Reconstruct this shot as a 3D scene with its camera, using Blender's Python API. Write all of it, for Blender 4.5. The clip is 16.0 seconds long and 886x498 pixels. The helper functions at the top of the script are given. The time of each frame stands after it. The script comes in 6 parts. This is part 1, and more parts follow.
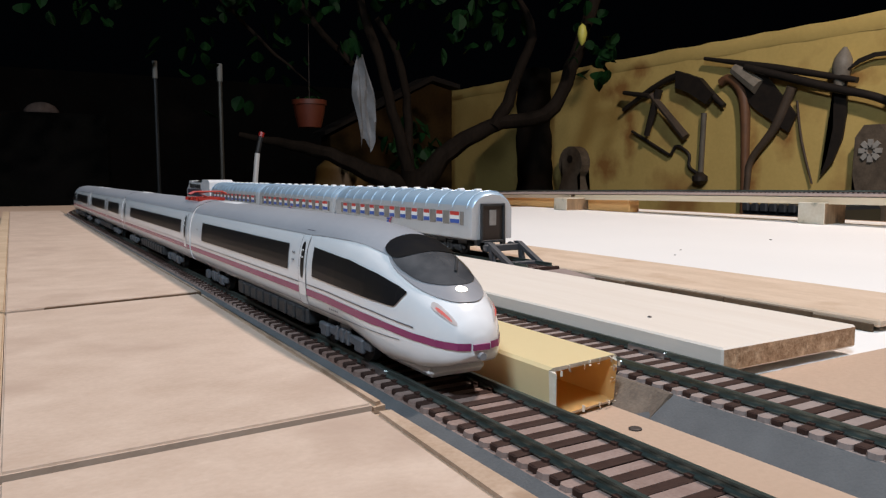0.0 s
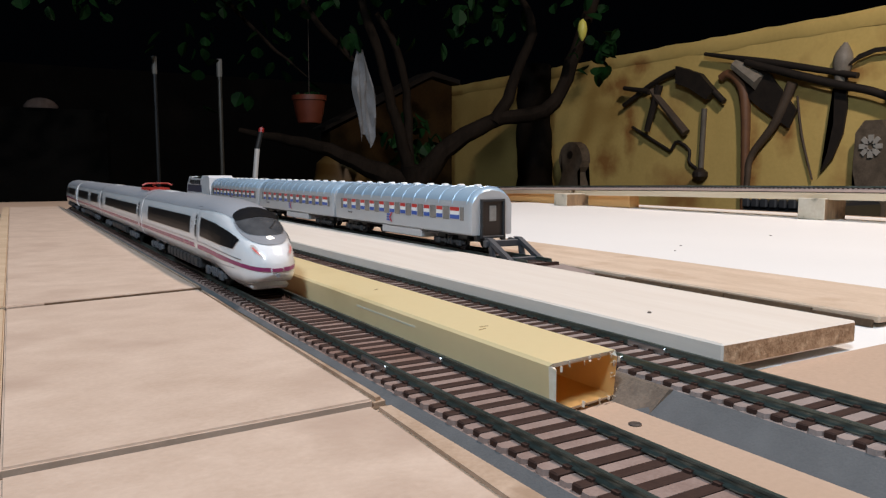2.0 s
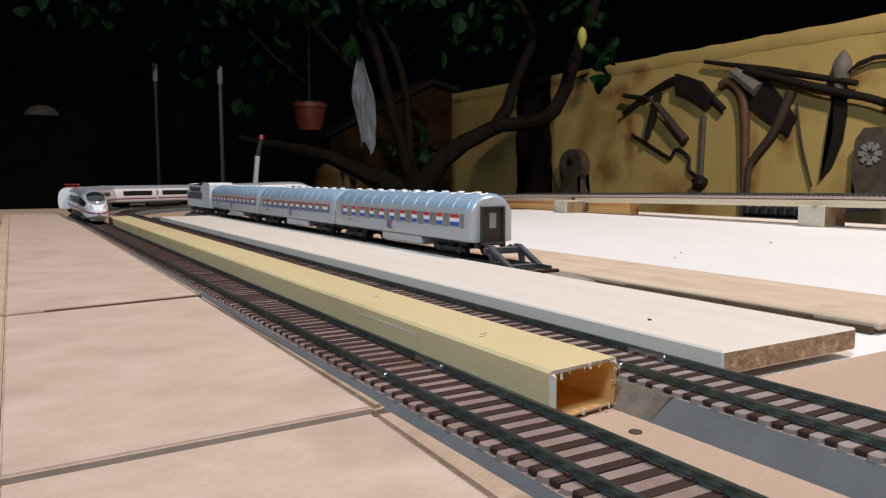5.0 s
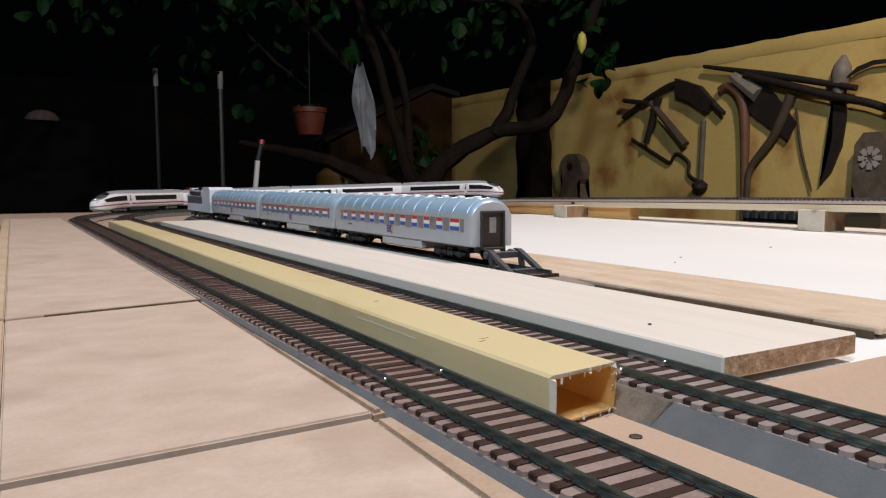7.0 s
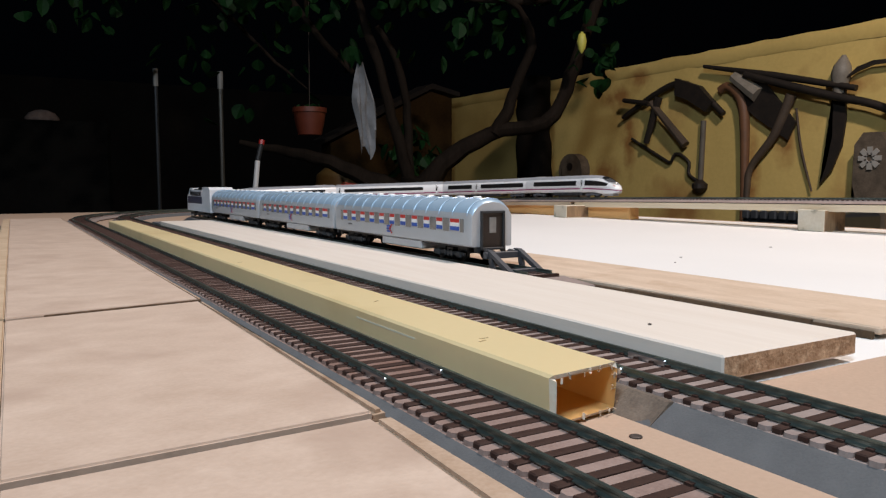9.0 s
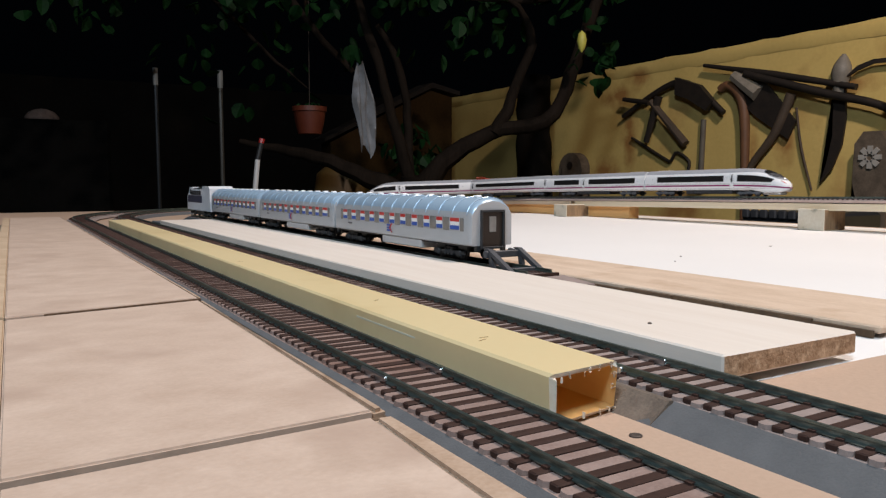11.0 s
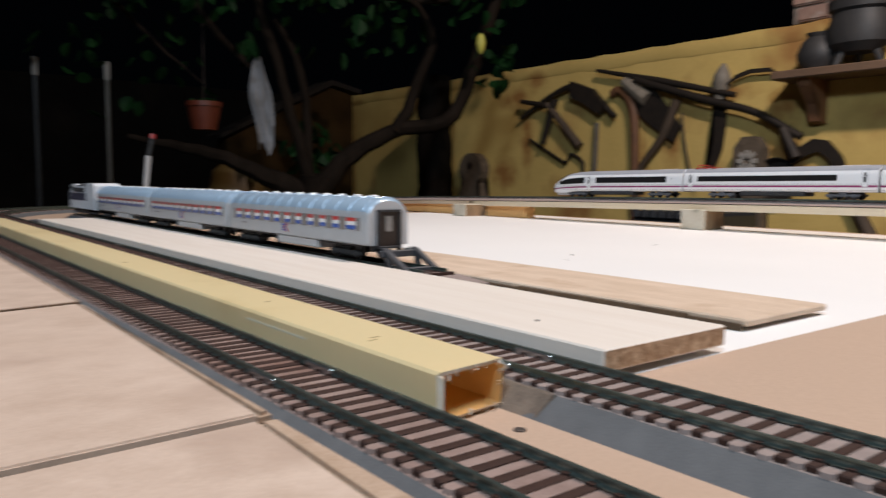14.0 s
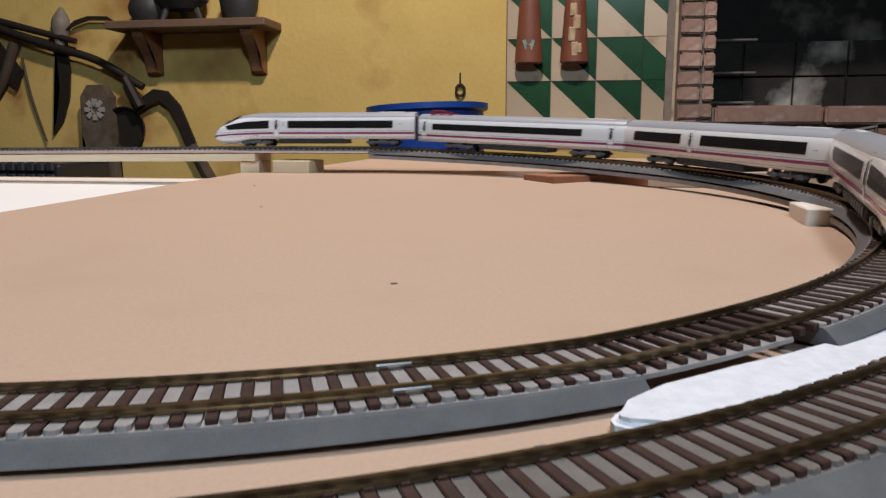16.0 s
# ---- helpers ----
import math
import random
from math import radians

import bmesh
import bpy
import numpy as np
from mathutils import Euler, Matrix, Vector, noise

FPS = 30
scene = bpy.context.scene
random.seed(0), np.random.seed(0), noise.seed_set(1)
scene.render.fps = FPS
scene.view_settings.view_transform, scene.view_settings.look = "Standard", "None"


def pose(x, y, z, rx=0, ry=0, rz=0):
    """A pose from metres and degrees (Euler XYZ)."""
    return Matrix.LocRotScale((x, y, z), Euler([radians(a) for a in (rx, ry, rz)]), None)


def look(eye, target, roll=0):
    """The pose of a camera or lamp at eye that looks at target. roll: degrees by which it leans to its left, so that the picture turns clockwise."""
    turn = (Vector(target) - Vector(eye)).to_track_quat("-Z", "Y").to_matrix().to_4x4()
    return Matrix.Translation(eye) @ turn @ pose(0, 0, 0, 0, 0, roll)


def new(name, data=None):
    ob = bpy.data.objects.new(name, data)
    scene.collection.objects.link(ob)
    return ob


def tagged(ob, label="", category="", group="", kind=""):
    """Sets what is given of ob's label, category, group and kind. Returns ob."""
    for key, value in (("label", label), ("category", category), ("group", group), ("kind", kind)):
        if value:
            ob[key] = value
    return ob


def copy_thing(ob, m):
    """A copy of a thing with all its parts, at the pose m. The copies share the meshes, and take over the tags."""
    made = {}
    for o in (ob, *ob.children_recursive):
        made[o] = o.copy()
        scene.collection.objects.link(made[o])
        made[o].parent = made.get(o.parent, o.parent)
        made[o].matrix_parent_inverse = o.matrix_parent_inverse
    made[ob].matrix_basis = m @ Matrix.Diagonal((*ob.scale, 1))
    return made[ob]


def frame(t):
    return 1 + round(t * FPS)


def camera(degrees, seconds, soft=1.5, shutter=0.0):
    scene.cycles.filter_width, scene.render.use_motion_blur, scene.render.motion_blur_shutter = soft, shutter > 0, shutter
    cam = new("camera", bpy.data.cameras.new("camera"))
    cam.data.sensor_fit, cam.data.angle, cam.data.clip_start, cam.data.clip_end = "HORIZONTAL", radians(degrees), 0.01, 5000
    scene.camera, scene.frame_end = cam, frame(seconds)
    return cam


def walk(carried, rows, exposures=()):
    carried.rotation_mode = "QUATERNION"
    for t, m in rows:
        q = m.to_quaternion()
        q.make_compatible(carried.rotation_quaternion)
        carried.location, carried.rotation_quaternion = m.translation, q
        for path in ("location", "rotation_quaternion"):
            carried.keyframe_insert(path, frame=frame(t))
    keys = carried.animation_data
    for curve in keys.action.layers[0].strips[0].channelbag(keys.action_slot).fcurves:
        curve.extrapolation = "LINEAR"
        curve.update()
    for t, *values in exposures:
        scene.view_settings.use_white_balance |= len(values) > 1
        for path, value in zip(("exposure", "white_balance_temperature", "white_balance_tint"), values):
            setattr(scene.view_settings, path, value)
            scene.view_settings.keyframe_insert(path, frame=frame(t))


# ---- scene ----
# ---------------------------------------------------------------- camera
cam = camera(61.6, 16.0, 1.3, 0.35)
EYE = (0.0, 0.0, 0.0595)
TILT = [(0, -5.65), (0.5, -5.85), (1, -5.91), (1.5, -5.96), (2, -5.98), (2.5, -5.95), (3, -5.82), (3.5, -5.63), (4, -5.58),
        (6.5, -5.13), (7, -5.08), (7.5, -5.04), (8, -5.04), (8.5, -5.04), (9, -5.08), (11.5, -5.17), (12, -5.21), (12.5, -5.26),
        (13, -5.21), (13.5, -5.34)]
PATH = [(t, pose(*EYE, 90 + tilt, 0, -30.68)) for t, tilt in TILT] + [
    (14, look((0.002, -0.003, 0.0600), (1.235, 1.560, -0.121), 0.5)),
    (14.5, look((0.025, -0.040, 0.0630), (1.721, 1.000, -0.134), 1.8)),
    (15, pose(0.0480, -0.2060, 0.0850, 82.56, 0.30, -75.27)),
    (15.5, pose(0.0510, -0.2628, 0.0744, 81.73, 0.86, -80.13)),
    (16, pose(0.0422, -0.2670, 0.0617, 81.05, 0.06, -80.67)),
]
walk(cam, PATH, [(0, 0.0, 6500, 10), (13.8, 0.0, 6500, 10), (14.5, -0.18, 6680, 14), (15, -0.46, 6600, 14), (15.5, -0.26, 6450, 10), (16, -0.11, 6500, 10)])

# ---------------------------------------------------------------- light
world = bpy.data.worlds.new("night")
scene.world = world
world.use_nodes = True
world.node_tree.nodes["Background"].inputs[0].default_value = (0.50, 0.66, 1.0, 1)
world.node_tree.nodes["Background"].inputs[1].default_value = 0.0008


def lamp(name, eye, target, power, size, colour):
    d = bpy.data.lights.new(name, "AREA")
    d.energy, d.size, d.color, d.shape = power, size, colour, "DISK"
    ob = new(name, d)
    ob.matrix_world = look(eye, target)
    return ob


# the yard's lamp, under the roof behind the camera on its right, and a weaker cool fill, no real lamp, added over the
# table for left-facing sides
lamp("yard_lamp", (1.10, -0.10, 2.15), (1.50, 0.52, 0.0), 59, 0.18, (1.0, 0.860, 0.785))
lamp("left_fill", (-0.9, -0.6, 1.7), (0.4, 0.7, 0.0), 40, 0.4, (0.70, 0.855, 1.0))
scene.view_settings.exposure = 0.0

# ---------------------------------------------------------------- materials
MATS = {}


def mat(name, a, b=None, rough=0.6, metal=0.0, scale=40.0, bump=0.1, fine=400.0, stretch=(1, 1, 1), coat=0.0, spec=0.5,
        stain=None, stain_scale=6.0, vary=0.0, bump_dist=0.0006):
    """Two tones mixed by noise at two scales, a relief, and stains."""
    if name in MATS:
        return MATS[name]
    m = bpy.data.materials.new(name)
    m.use_nodes = True
    nt = m.node_tree
    bs = nt.nodes["Principled BSDF"]
    b = b or tuple(c * 0.8 for c in a)
    tc = nt.nodes.new("ShaderNodeTexCoord")
    mp = nt.nodes.new("ShaderNodeMapping")
    mp.inputs["Scale"].default_value = stretch
    nt.links.new(tc.outputs["Object"], mp.inputs[0])
    n1 = nt.nodes.new("ShaderNodeTexNoise")
    n1.inputs["Scale"].default_value, n1.inputs["Detail"].default_value = scale, 5
    n2 = nt.nodes.new("ShaderNodeTexNoise")
    n2.inputs["Scale"].default_value, n2.inputs["Detail"].default_value = fine, 3
    for n in (n1, n2):
        nt.links.new(mp.outputs[0], n.inputs["Vector"])
    add = nt.nodes.new("ShaderNodeMath")
    add.operation = "MULTIPLY_ADD"
    nt.links.new(n2.outputs["Fac"], add.inputs[0])
    add.inputs[1].default_value = 0.5
    nt.links.new(n1.outputs["Fac"], add.inputs[2])
    rng = nt.nodes.new("ShaderNodeMapRange")
    rng.inputs[1].default_value, rng.inputs[2].default_value = 0.5, 1.0
    nt.links.new(add.outputs[0], rng.inputs[0])
    mix = nt.nodes.new("ShaderNodeMix")
    mix.data_type = "RGBA"
    mix.inputs[6].default_value, mix.inputs[7].default_value = (*a, 1), (*b, 1)
    nt.links.new(rng.outputs[0], mix.inputs[0])
    out = mix.outputs[2]
    if stain:
        n3 = nt.nodes.new("ShaderNodeTexNoise")
        n3.inputs["Scale"].default_value, n3.inputs["Detail"].default_value = stain_scale, 6
        nt.links.new(tc.outputs["Object"], n3.inputs["Vector"])
        r3 = nt.nodes.new("ShaderNodeMapRange")
        r3.inputs[1].default_value, r3.inputs[2].default_value = 0.56, 0.72
        nt.links.new(n3.outputs["Fac"], r3.inputs[0])
        m3 = nt.nodes.new("ShaderNodeMix")
        m3.data_type = "RGBA"
        nt.links.new(r3.outputs[0], m3.inputs[0])
        nt.links.new(out, m3.inputs[6])
        m3.inputs[7].default_value = (*stain, 1)
        out = m3.outputs[2]
    if vary:
        oi = nt.nodes.new("ShaderNodeObjectInfo")
        r4 = nt.nodes.new("ShaderNodeMapRange")
        r4.inputs[3].default_value, r4.inputs[4].default_value = 1 - vary, 1 + vary
        nt.links.new(oi.outputs["Random"], r4.inputs[0])
        m4 = nt.nodes.new("ShaderNodeMix")
        m4.data_type, m4.blend_type = "RGBA", "MULTIPLY"
        m4.inputs[0].default_value = 1
        nt.links.new(out, m4.inputs[6])
        nt.links.new(r4.outputs[0], m4.inputs[7])
        out = m4.outputs[2]
    nt.links.new(out, bs.inputs["Base Color"])
    bs.inputs["Roughness"].default_value, bs.inputs["Metallic"].default_value = rough, metal
    bs.inputs["Specular IOR Level"].default_value = spec
    bs.inputs["Coat Weight"].default_value = coat
    if bump:
        bp = nt.nodes.new("ShaderNodeBump")
        bp.inputs["Strength"].default_value, bp.inputs["Distance"].default_value = bump, bump_dist
        nt.links.new(add.outputs[0], bp.inputs["Height"])
        nt.links.new(bp.outputs[0], bs.inputs["Normal"])
    MATS[name] = m
    return m


def glow(name, colour, strength):
    if name in MATS:
        return MATS[name]
    m = bpy.data.materials.new(name)
    m.use_nodes = True
    bs = m.node_tree.nodes["Principled BSDF"]
    bs.inputs["Base Color"].default_value = (*colour, 1)
    bs.inputs["Emission Color"].default_value = (*colour, 1)
    bs.inputs["Emission Strength"].default_value = strength
    MATS[name] = m
    return m


MDF = mat("mdf", (0.475, 0.335, 0.245), (0.425, 0.298, 0.215), 0.66, scale=700, fine=2400, bump=0.03, stain=(0.43, 0.298, 0.212), stain_scale=9)
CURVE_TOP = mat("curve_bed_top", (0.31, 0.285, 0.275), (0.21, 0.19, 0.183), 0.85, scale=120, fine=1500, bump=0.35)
MDF_PINK = mat("mdf_pink", (0.58, 0.445, 0.355), (0.47, 0.345, 0.265), 0.62, scale=60, fine=700, bump=0.25, stretch=(1, 1.3, 1), stain=(0.43, 0.31, 0.24), stain_scale=24)
MDF_EDGE = mat("mdf_edge", (0.56, 0.42, 0.29), (0.44, 0.31, 0.20), 0.75, scale=60, fine=700, bump=0.3, stretch=(1, 1, 3))
MDF_WORN = mat("mdf_worn", (0.50, 0.365, 0.27), (0.36, 0.245, 0.165), 0.75, scale=90, fine=900, bump=0.4, stain=(0.27, 0.17, 0.105), stain_scale=60)
WHITE_SHEET = mat("white_sheet", (0.84, 0.82, 0.80), (0.80, 0.78, 0.76), 0.5, scale=5, fine=600, bump=0.03)
PINE = mat("pine", (0.75, 0.675, 0.60), (0.69, 0.605, 0.525), 0.55, scale=25, fine=260, bump=0.12, stretch=(6, 0.35, 6))
PINE_END = mat("chip_end", (0.56, 0.37, 0.23), (0.24, 0.135, 0.07), 0.85, scale=420, fine=1300, bump=0.7, stain=(0.62, 0.44, 0.29), stain_scale=260)
OLD_WOOD = mat("old_wood", (0.58, 0.45, 0.32), (0.45, 0.33, 0.22), 0.75, scale=30, fine=300, bump=0.3, stretch=(5, 0.4, 5), stain=(0.34, 0.24, 0.155), stain_scale=12)
LATH = mat("lath", (0.74, 0.62, 0.45), (0.64, 0.51, 0.35), 0.6, scale=25, fine=260, bump=0.12, stretch=(6, 0.35, 6))
PVC = mat("pvc_yellow", (0.84, 0.70, 0.41), (0.80, 0.66, 0.37), 0.42, scale=8, fine=300, bump=0.04, stain=(0.72, 0.58, 0.31), stain_scale=20)
# deeper orange inside: the glow of light through the walls, painted in
PVC_IN_GLOW = mat("pvc_inside_glow", (0.82, 0.52, 0.22), (0.74, 0.45, 0.18), 0.5, scale=60, fine=400, bump=0.1)
for sheer, share in ((PVC, 0.20), (PVC_IN_GLOW, 0.50)):
    nt = sheer.node_tree
    bsdf, out = nt.nodes["Principled BSDF"], nt.nodes["Material Output"]
    tl, mx = nt.nodes.new("ShaderNodeBsdfTranslucent"), nt.nodes.new("ShaderNodeMixShader")
    tl.inputs[0].default_value = (0.95, 0.70, 0.36, 1)
    mx.inputs[0].default_value = share
    nt.links.new(bsdf.outputs[0], mx.inputs[1])
    nt.links.new(tl.outputs[0], mx.inputs[2])
    nt.links.new(mx.outputs[0], out.inputs[0])
PVC_EDGE = mat("pvc_torn", (0.78, 0.70, 0.60), (0.62, 0.51, 0.38), 0.6, scale=200, fine=900, bump=0.4)
RED_WOOD = mat("red_wood", (0.36, 0.15, 0.07), (0.26, 0.10, 0.05), 0.6, scale=25, fine=260, bump=0.15, stretch=(6, 0.4, 6))
# foam for bed sides: darker and cooler, their weaker light put into the colour
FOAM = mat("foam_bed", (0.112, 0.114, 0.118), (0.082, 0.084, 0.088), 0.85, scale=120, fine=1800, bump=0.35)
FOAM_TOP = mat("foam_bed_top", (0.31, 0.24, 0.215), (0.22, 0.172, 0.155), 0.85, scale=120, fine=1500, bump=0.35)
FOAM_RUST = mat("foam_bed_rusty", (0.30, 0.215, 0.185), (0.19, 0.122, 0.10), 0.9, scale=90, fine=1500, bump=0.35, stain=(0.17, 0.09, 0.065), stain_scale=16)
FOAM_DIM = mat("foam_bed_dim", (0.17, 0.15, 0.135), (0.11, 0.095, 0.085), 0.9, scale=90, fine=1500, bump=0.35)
SLEEPER = mat("sleeper_plastic", (0.056, 0.029, 0.022), (0.036, 0.019, 0.015), 0.7, spec=0.2, scale=300, fine=1500, bump=0.2)
RAIL = mat("rail_metal", (0.23, 0.285, 0.265), (0.13, 0.17, 0.155), 0.34, metal=0.85, scale=60, fine=800, bump=0.05)
RAIL_BRASS = mat("rail_brass", (0.26, 0.19, 0.11), (0.13, 0.095, 0.055), 0.28, metal=0.9, scale=40, fine=500, bump=0.05)
NICKEL = mat("nickel", (0.62, 0.63, 0.64), (0.5, 0.5, 0.5), 0.3, metal=0.95, scale=60, fine=600, bump=0.05)
WALL_YELLOW = mat("yellow_limewash", (0.74, 0.53, 0.175), (0.65, 0.455, 0.14), 0.85, scale=5, fine=60, bump=0.35, bump_dist=0.006, stain=(0.40, 0.20, 0.06), stain_scale=2.6)


def soft_stains(m, colour, spots):
    """Ragged soft stains at (y, z, half width, half height) on the wall's plane."""
    nt = m.node_tree
    bs = nt.nodes["Principled BSDF"]
    tc = nt.nodes.new("ShaderNodeTexCoord")
    nz = nt.nodes.new("ShaderNodeTexNoise")
    nz.inputs["Scale"].default_value, nz.inputs["Detail"].default_value = 14, 6
    nt.links.new(tc.outputs["Object"], nz.inputs["Vector"])
    total = None
    for y, z, ry, rz in spots:
        sub = nt.nodes.new("ShaderNodeVectorMath")
        sub.operation = "SUBTRACT"
        sub.inputs[1].default_value = (2.8, y, z)
        nt.links.new(tc.outputs["Object"], sub.inputs[0])
        mul = nt.nodes.new("ShaderNodeVectorMath")
        mul.operation = "MULTIPLY"
        mul.inputs[1].default_value = (0.0, 1 / ry, 1 / rz)
        nt.links.new(sub.outputs[0], mul.inputs[0])
        ln = nt.nodes.new("ShaderNodeVectorMath")
        ln.operation = "LENGTH"
        nt.links.new(mul.outputs[0], ln.inputs[0])
        rg = nt.nodes.new("ShaderNodeMapRange")
        rg.inputs[1].default_value, rg.inputs[2].default_value, rg.inputs[3].default_value, rg.inputs[4].default_value = 0.2, 1.7, 1.0, 0.0
        nt.links.new(ln.outputs["Value"], rg.inputs[0])
        if total is None:
            total = rg.outputs[0]
        else:
            mx = nt.nodes.new("ShaderNodeMath")
            mx.operation = "MAXIMUM"
            nt.links.new(total, mx.inputs[0])
            nt.links.new(rg.outputs[0], mx.inputs[1])
            total = mx.outputs[0]
    pr = nt.nodes.new("ShaderNodeMath")
    pr.operation = "MULTIPLY"
    nt.links.new(total, pr.inputs[0])
    nt.links.new(nz.outputs["Fac"], pr.inputs[1])
    sh = nt.nodes.new("ShaderNodeMapRange")
    sh.inputs[1].default_value, sh.inputs[2].default_value, sh.inputs[4].default_value = 0.16, 0.52, 0.85
    nt.links.new(pr.outputs[0], sh.inputs[0])
    mix = nt.nodes.new("ShaderNodeMix")
    mix.data_type = "RGBA"
    old = bs.inputs["Base Color"].links[0].from_socket
    nt.links.new(sh.outputs[0], mix.inputs[0])
    nt.links.new(old, mix.inputs[6])
    mix.inputs[7].default_value = (*colour, 1)
    nt.links.new(mix.outputs[2], bs.inputs["Base Color"])


soft_stains(WALL_YELLOW, (0.33, 0.13, 0.03), [(2.93, 0.50, 0.12, 0.07), (2.78, 0.57, 0.09, 0.06), (3.00, 0.11, 0.13, 0.08), (2.84, 0.30, 0.06, 0.20), (1.455, 0.12, 0.16, 0.14), (1.66, 0.43, 0.10, 0.04),
                                              (1.45, 0.34, 0.07, 0.10), (2.10, 0.05, 0.04, 0.25), (1.95, 0.22, 0.05, 0.10)])
DARK_GROUND = mat("yard_ground", (0.05, 0.045, 0.04), (0.03, 0.03, 0.025), 0.9, scale=8, fine=90, bump=0.3, bump_dist=0.01)
# bark and leaf tones lowered to stand in for shade on the tree
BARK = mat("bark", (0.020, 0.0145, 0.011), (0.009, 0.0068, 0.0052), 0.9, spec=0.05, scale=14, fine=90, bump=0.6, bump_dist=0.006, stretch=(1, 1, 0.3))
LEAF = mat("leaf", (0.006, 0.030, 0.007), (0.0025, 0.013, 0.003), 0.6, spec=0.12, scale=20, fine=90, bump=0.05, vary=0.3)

# ---------------------------------------------------------------- mesh helpers


def mesh_from(name, bm):
    me = bpy.data.meshes.new(name)
    bmesh.ops.recalc_face_normals(bm, faces=bm.faces)
    bm.to_mesh(me)
    bm.free()
    return me


def part(name, bm, material, parent=None, label="", smooth=False):
    """Links a bmesh as one mesh object under a thing or part."""
    me = bm if isinstance(bm, bpy.types.Mesh) else mesh_from(name, bm)
    if material and not me.materials:
        for m in (material if isinstance(material, (list, tuple)) else (material,)):
            me.materials.append(m)
    if smooth:
        me.shade_smooth()
        me.set_sharp_from_angle(angle=radians(40))
    ob = new(name, me)
    ob.parent = parent
    if label:
        ob["label"] = label
    return ob


def thing(name, label, category, at=None, group="", kind=""):
    ob = new(name)
    ob.empty_display_size = 0.01
    if at is not None:
        ob.matrix_basis = at
    return tagged(ob, label, category, group, kind)


def box(bm, x0, y0, z0, x1, y1, z1, bevel=0.0, m=None, mi=0, seg=1):
    vs = [bm.verts.new((x, y, z)) for z in (z0, z1) for x, y in ((x0, y0), (x1, y0), (x1, y1), (x0, y1))]
    fs = [bm.faces.new([vs[i] for i in q]) for q in ((3, 2, 1, 0), (4, 5, 6, 7), (0, 1, 5, 4), (1, 2, 6, 5), (2, 3, 7, 6), (3, 0, 4, 7))]
    for f in fs:
        f.material_index = mi
    if bevel:
        es = list({e for f in fs for e in f.edges})
        r = bmesh.ops.bevel(bm, geom=es, offset=bevel, segments=seg, affect="EDGES", clamp_overlap=True)
        vs = list({v for v in vs if v.is_valid} | {v for f in r["faces"] for v in f.verts})
        for f in r["faces"]:
            f.material_index = mi
    if m is not None:
        bmesh.ops.transform(bm, matrix=m, verts=vs)
    return vs


def boxed(*a, **k):
    bm = bmesh.new()
    box(bm, *a, **k)
    return bm


def tube(bm, pts, radii, seg=8, mi=0, caps=True):
    """A round tube along points, one radius a point, with its ring carried on from point to point."""
    rings, u = [], None
    for i, p in enumerate(pts):
        d = (Vector(pts[min(i + 1, len(pts) - 1)]) - Vector(pts[max(i - 1, 0)])).normalized()
        if u is None:
            u = d.cross(Vector((0, 0, 1)) if abs(d.z) < 0.95 else Vector((1, 0, 0)))
        u = (u - d * u.dot(d)).normalized()
        v = u.cross(d)
        rings.append([bm.verts.new(Vector(p) + radii[i] * (math.cos(2 * math.pi * k / seg) * u + math.sin(2 * math.pi * k / seg) * v)) for k in range(seg)])
    for a, b in zip(rings, rings[1:]):
        for k in range(seg):
            bm.faces.new((a[k], a[(k + 1) % seg], b[(k + 1) % seg], b[k])).material_index = mi
    if caps:
        for r in (rings[0], rings[-1]):
            bm.faces.new(r).material_index = mi
    return bm


def lathe(bm, prof, seg=20, m=None, mi=0):
    """A turned form about z from (radius, height) points."""
    rings = [[bm.verts.new((r * math.cos(2 * math.pi * k / seg), r * math.sin(2 * math.pi * k / seg), z)) for k in range(seg)] for r, z in prof]
    for a, b in zip(rings, rings[1:]):
        for k in range(seg):
            bm.faces.new((a[k], a[(k + 1) % seg], b[(k + 1) % seg], b[k])).material_index = mi
    for r in (rings[0], rings[-1]):
        bm.faces.new(r).material_index = mi
    if m is not None:
        bmesh.ops.transform(bm, matrix=m, verts=[v for r in rings for v in r])
    return bm


def plate(bm, outline, d0, d1, m=None, mi=0):
    """An outline of (u, v) points pulled from depth d0 to d1: u to x, v to z, depth to y."""
    a = [bm.verts.new((u, d0, v)) for u, v in outline]
    b = [bm.verts.new((u, d1, v)) for u, v in outline]
    n = len(a)
    fs = [bm.faces.new(a), bm.faces.new(b[::-1])] + [bm.faces.new((a[i], b[i], b[(i + 1) % n], a[(i + 1) % n])) for i in range(n)]
    for f in fs:
        f.material_index = mi
    bmesh.ops.triangulate(bm, faces=fs[:2])
    if m is not None:
        bmesh.ops.transform(bm, matrix=m, verts=a + b)
    return bm


def smooth_line(pts, step=0.02):
    """Points at even steps along a smooth curve through the given (x, y, z)."""
    p = np.array(pts, float)
    p = np.vstack([2 * p[0] - p[1], p, 2 * p[-1] - p[-2]])
    out = []
    for i in range(1, len(p) - 2):
        for t in np.linspace(0, 1, 24, endpoint=False):
            a, b, c, d = p[i - 1:i + 3]
            out.append(0.5 * (2 * b + (c - a) * t + (2 * a - 5 * b + 4 * c - d) * t * t + (3 * b - a - 3 * c + d) * t ** 3))
    return resample(np.array(out + [p[-2]]), step)


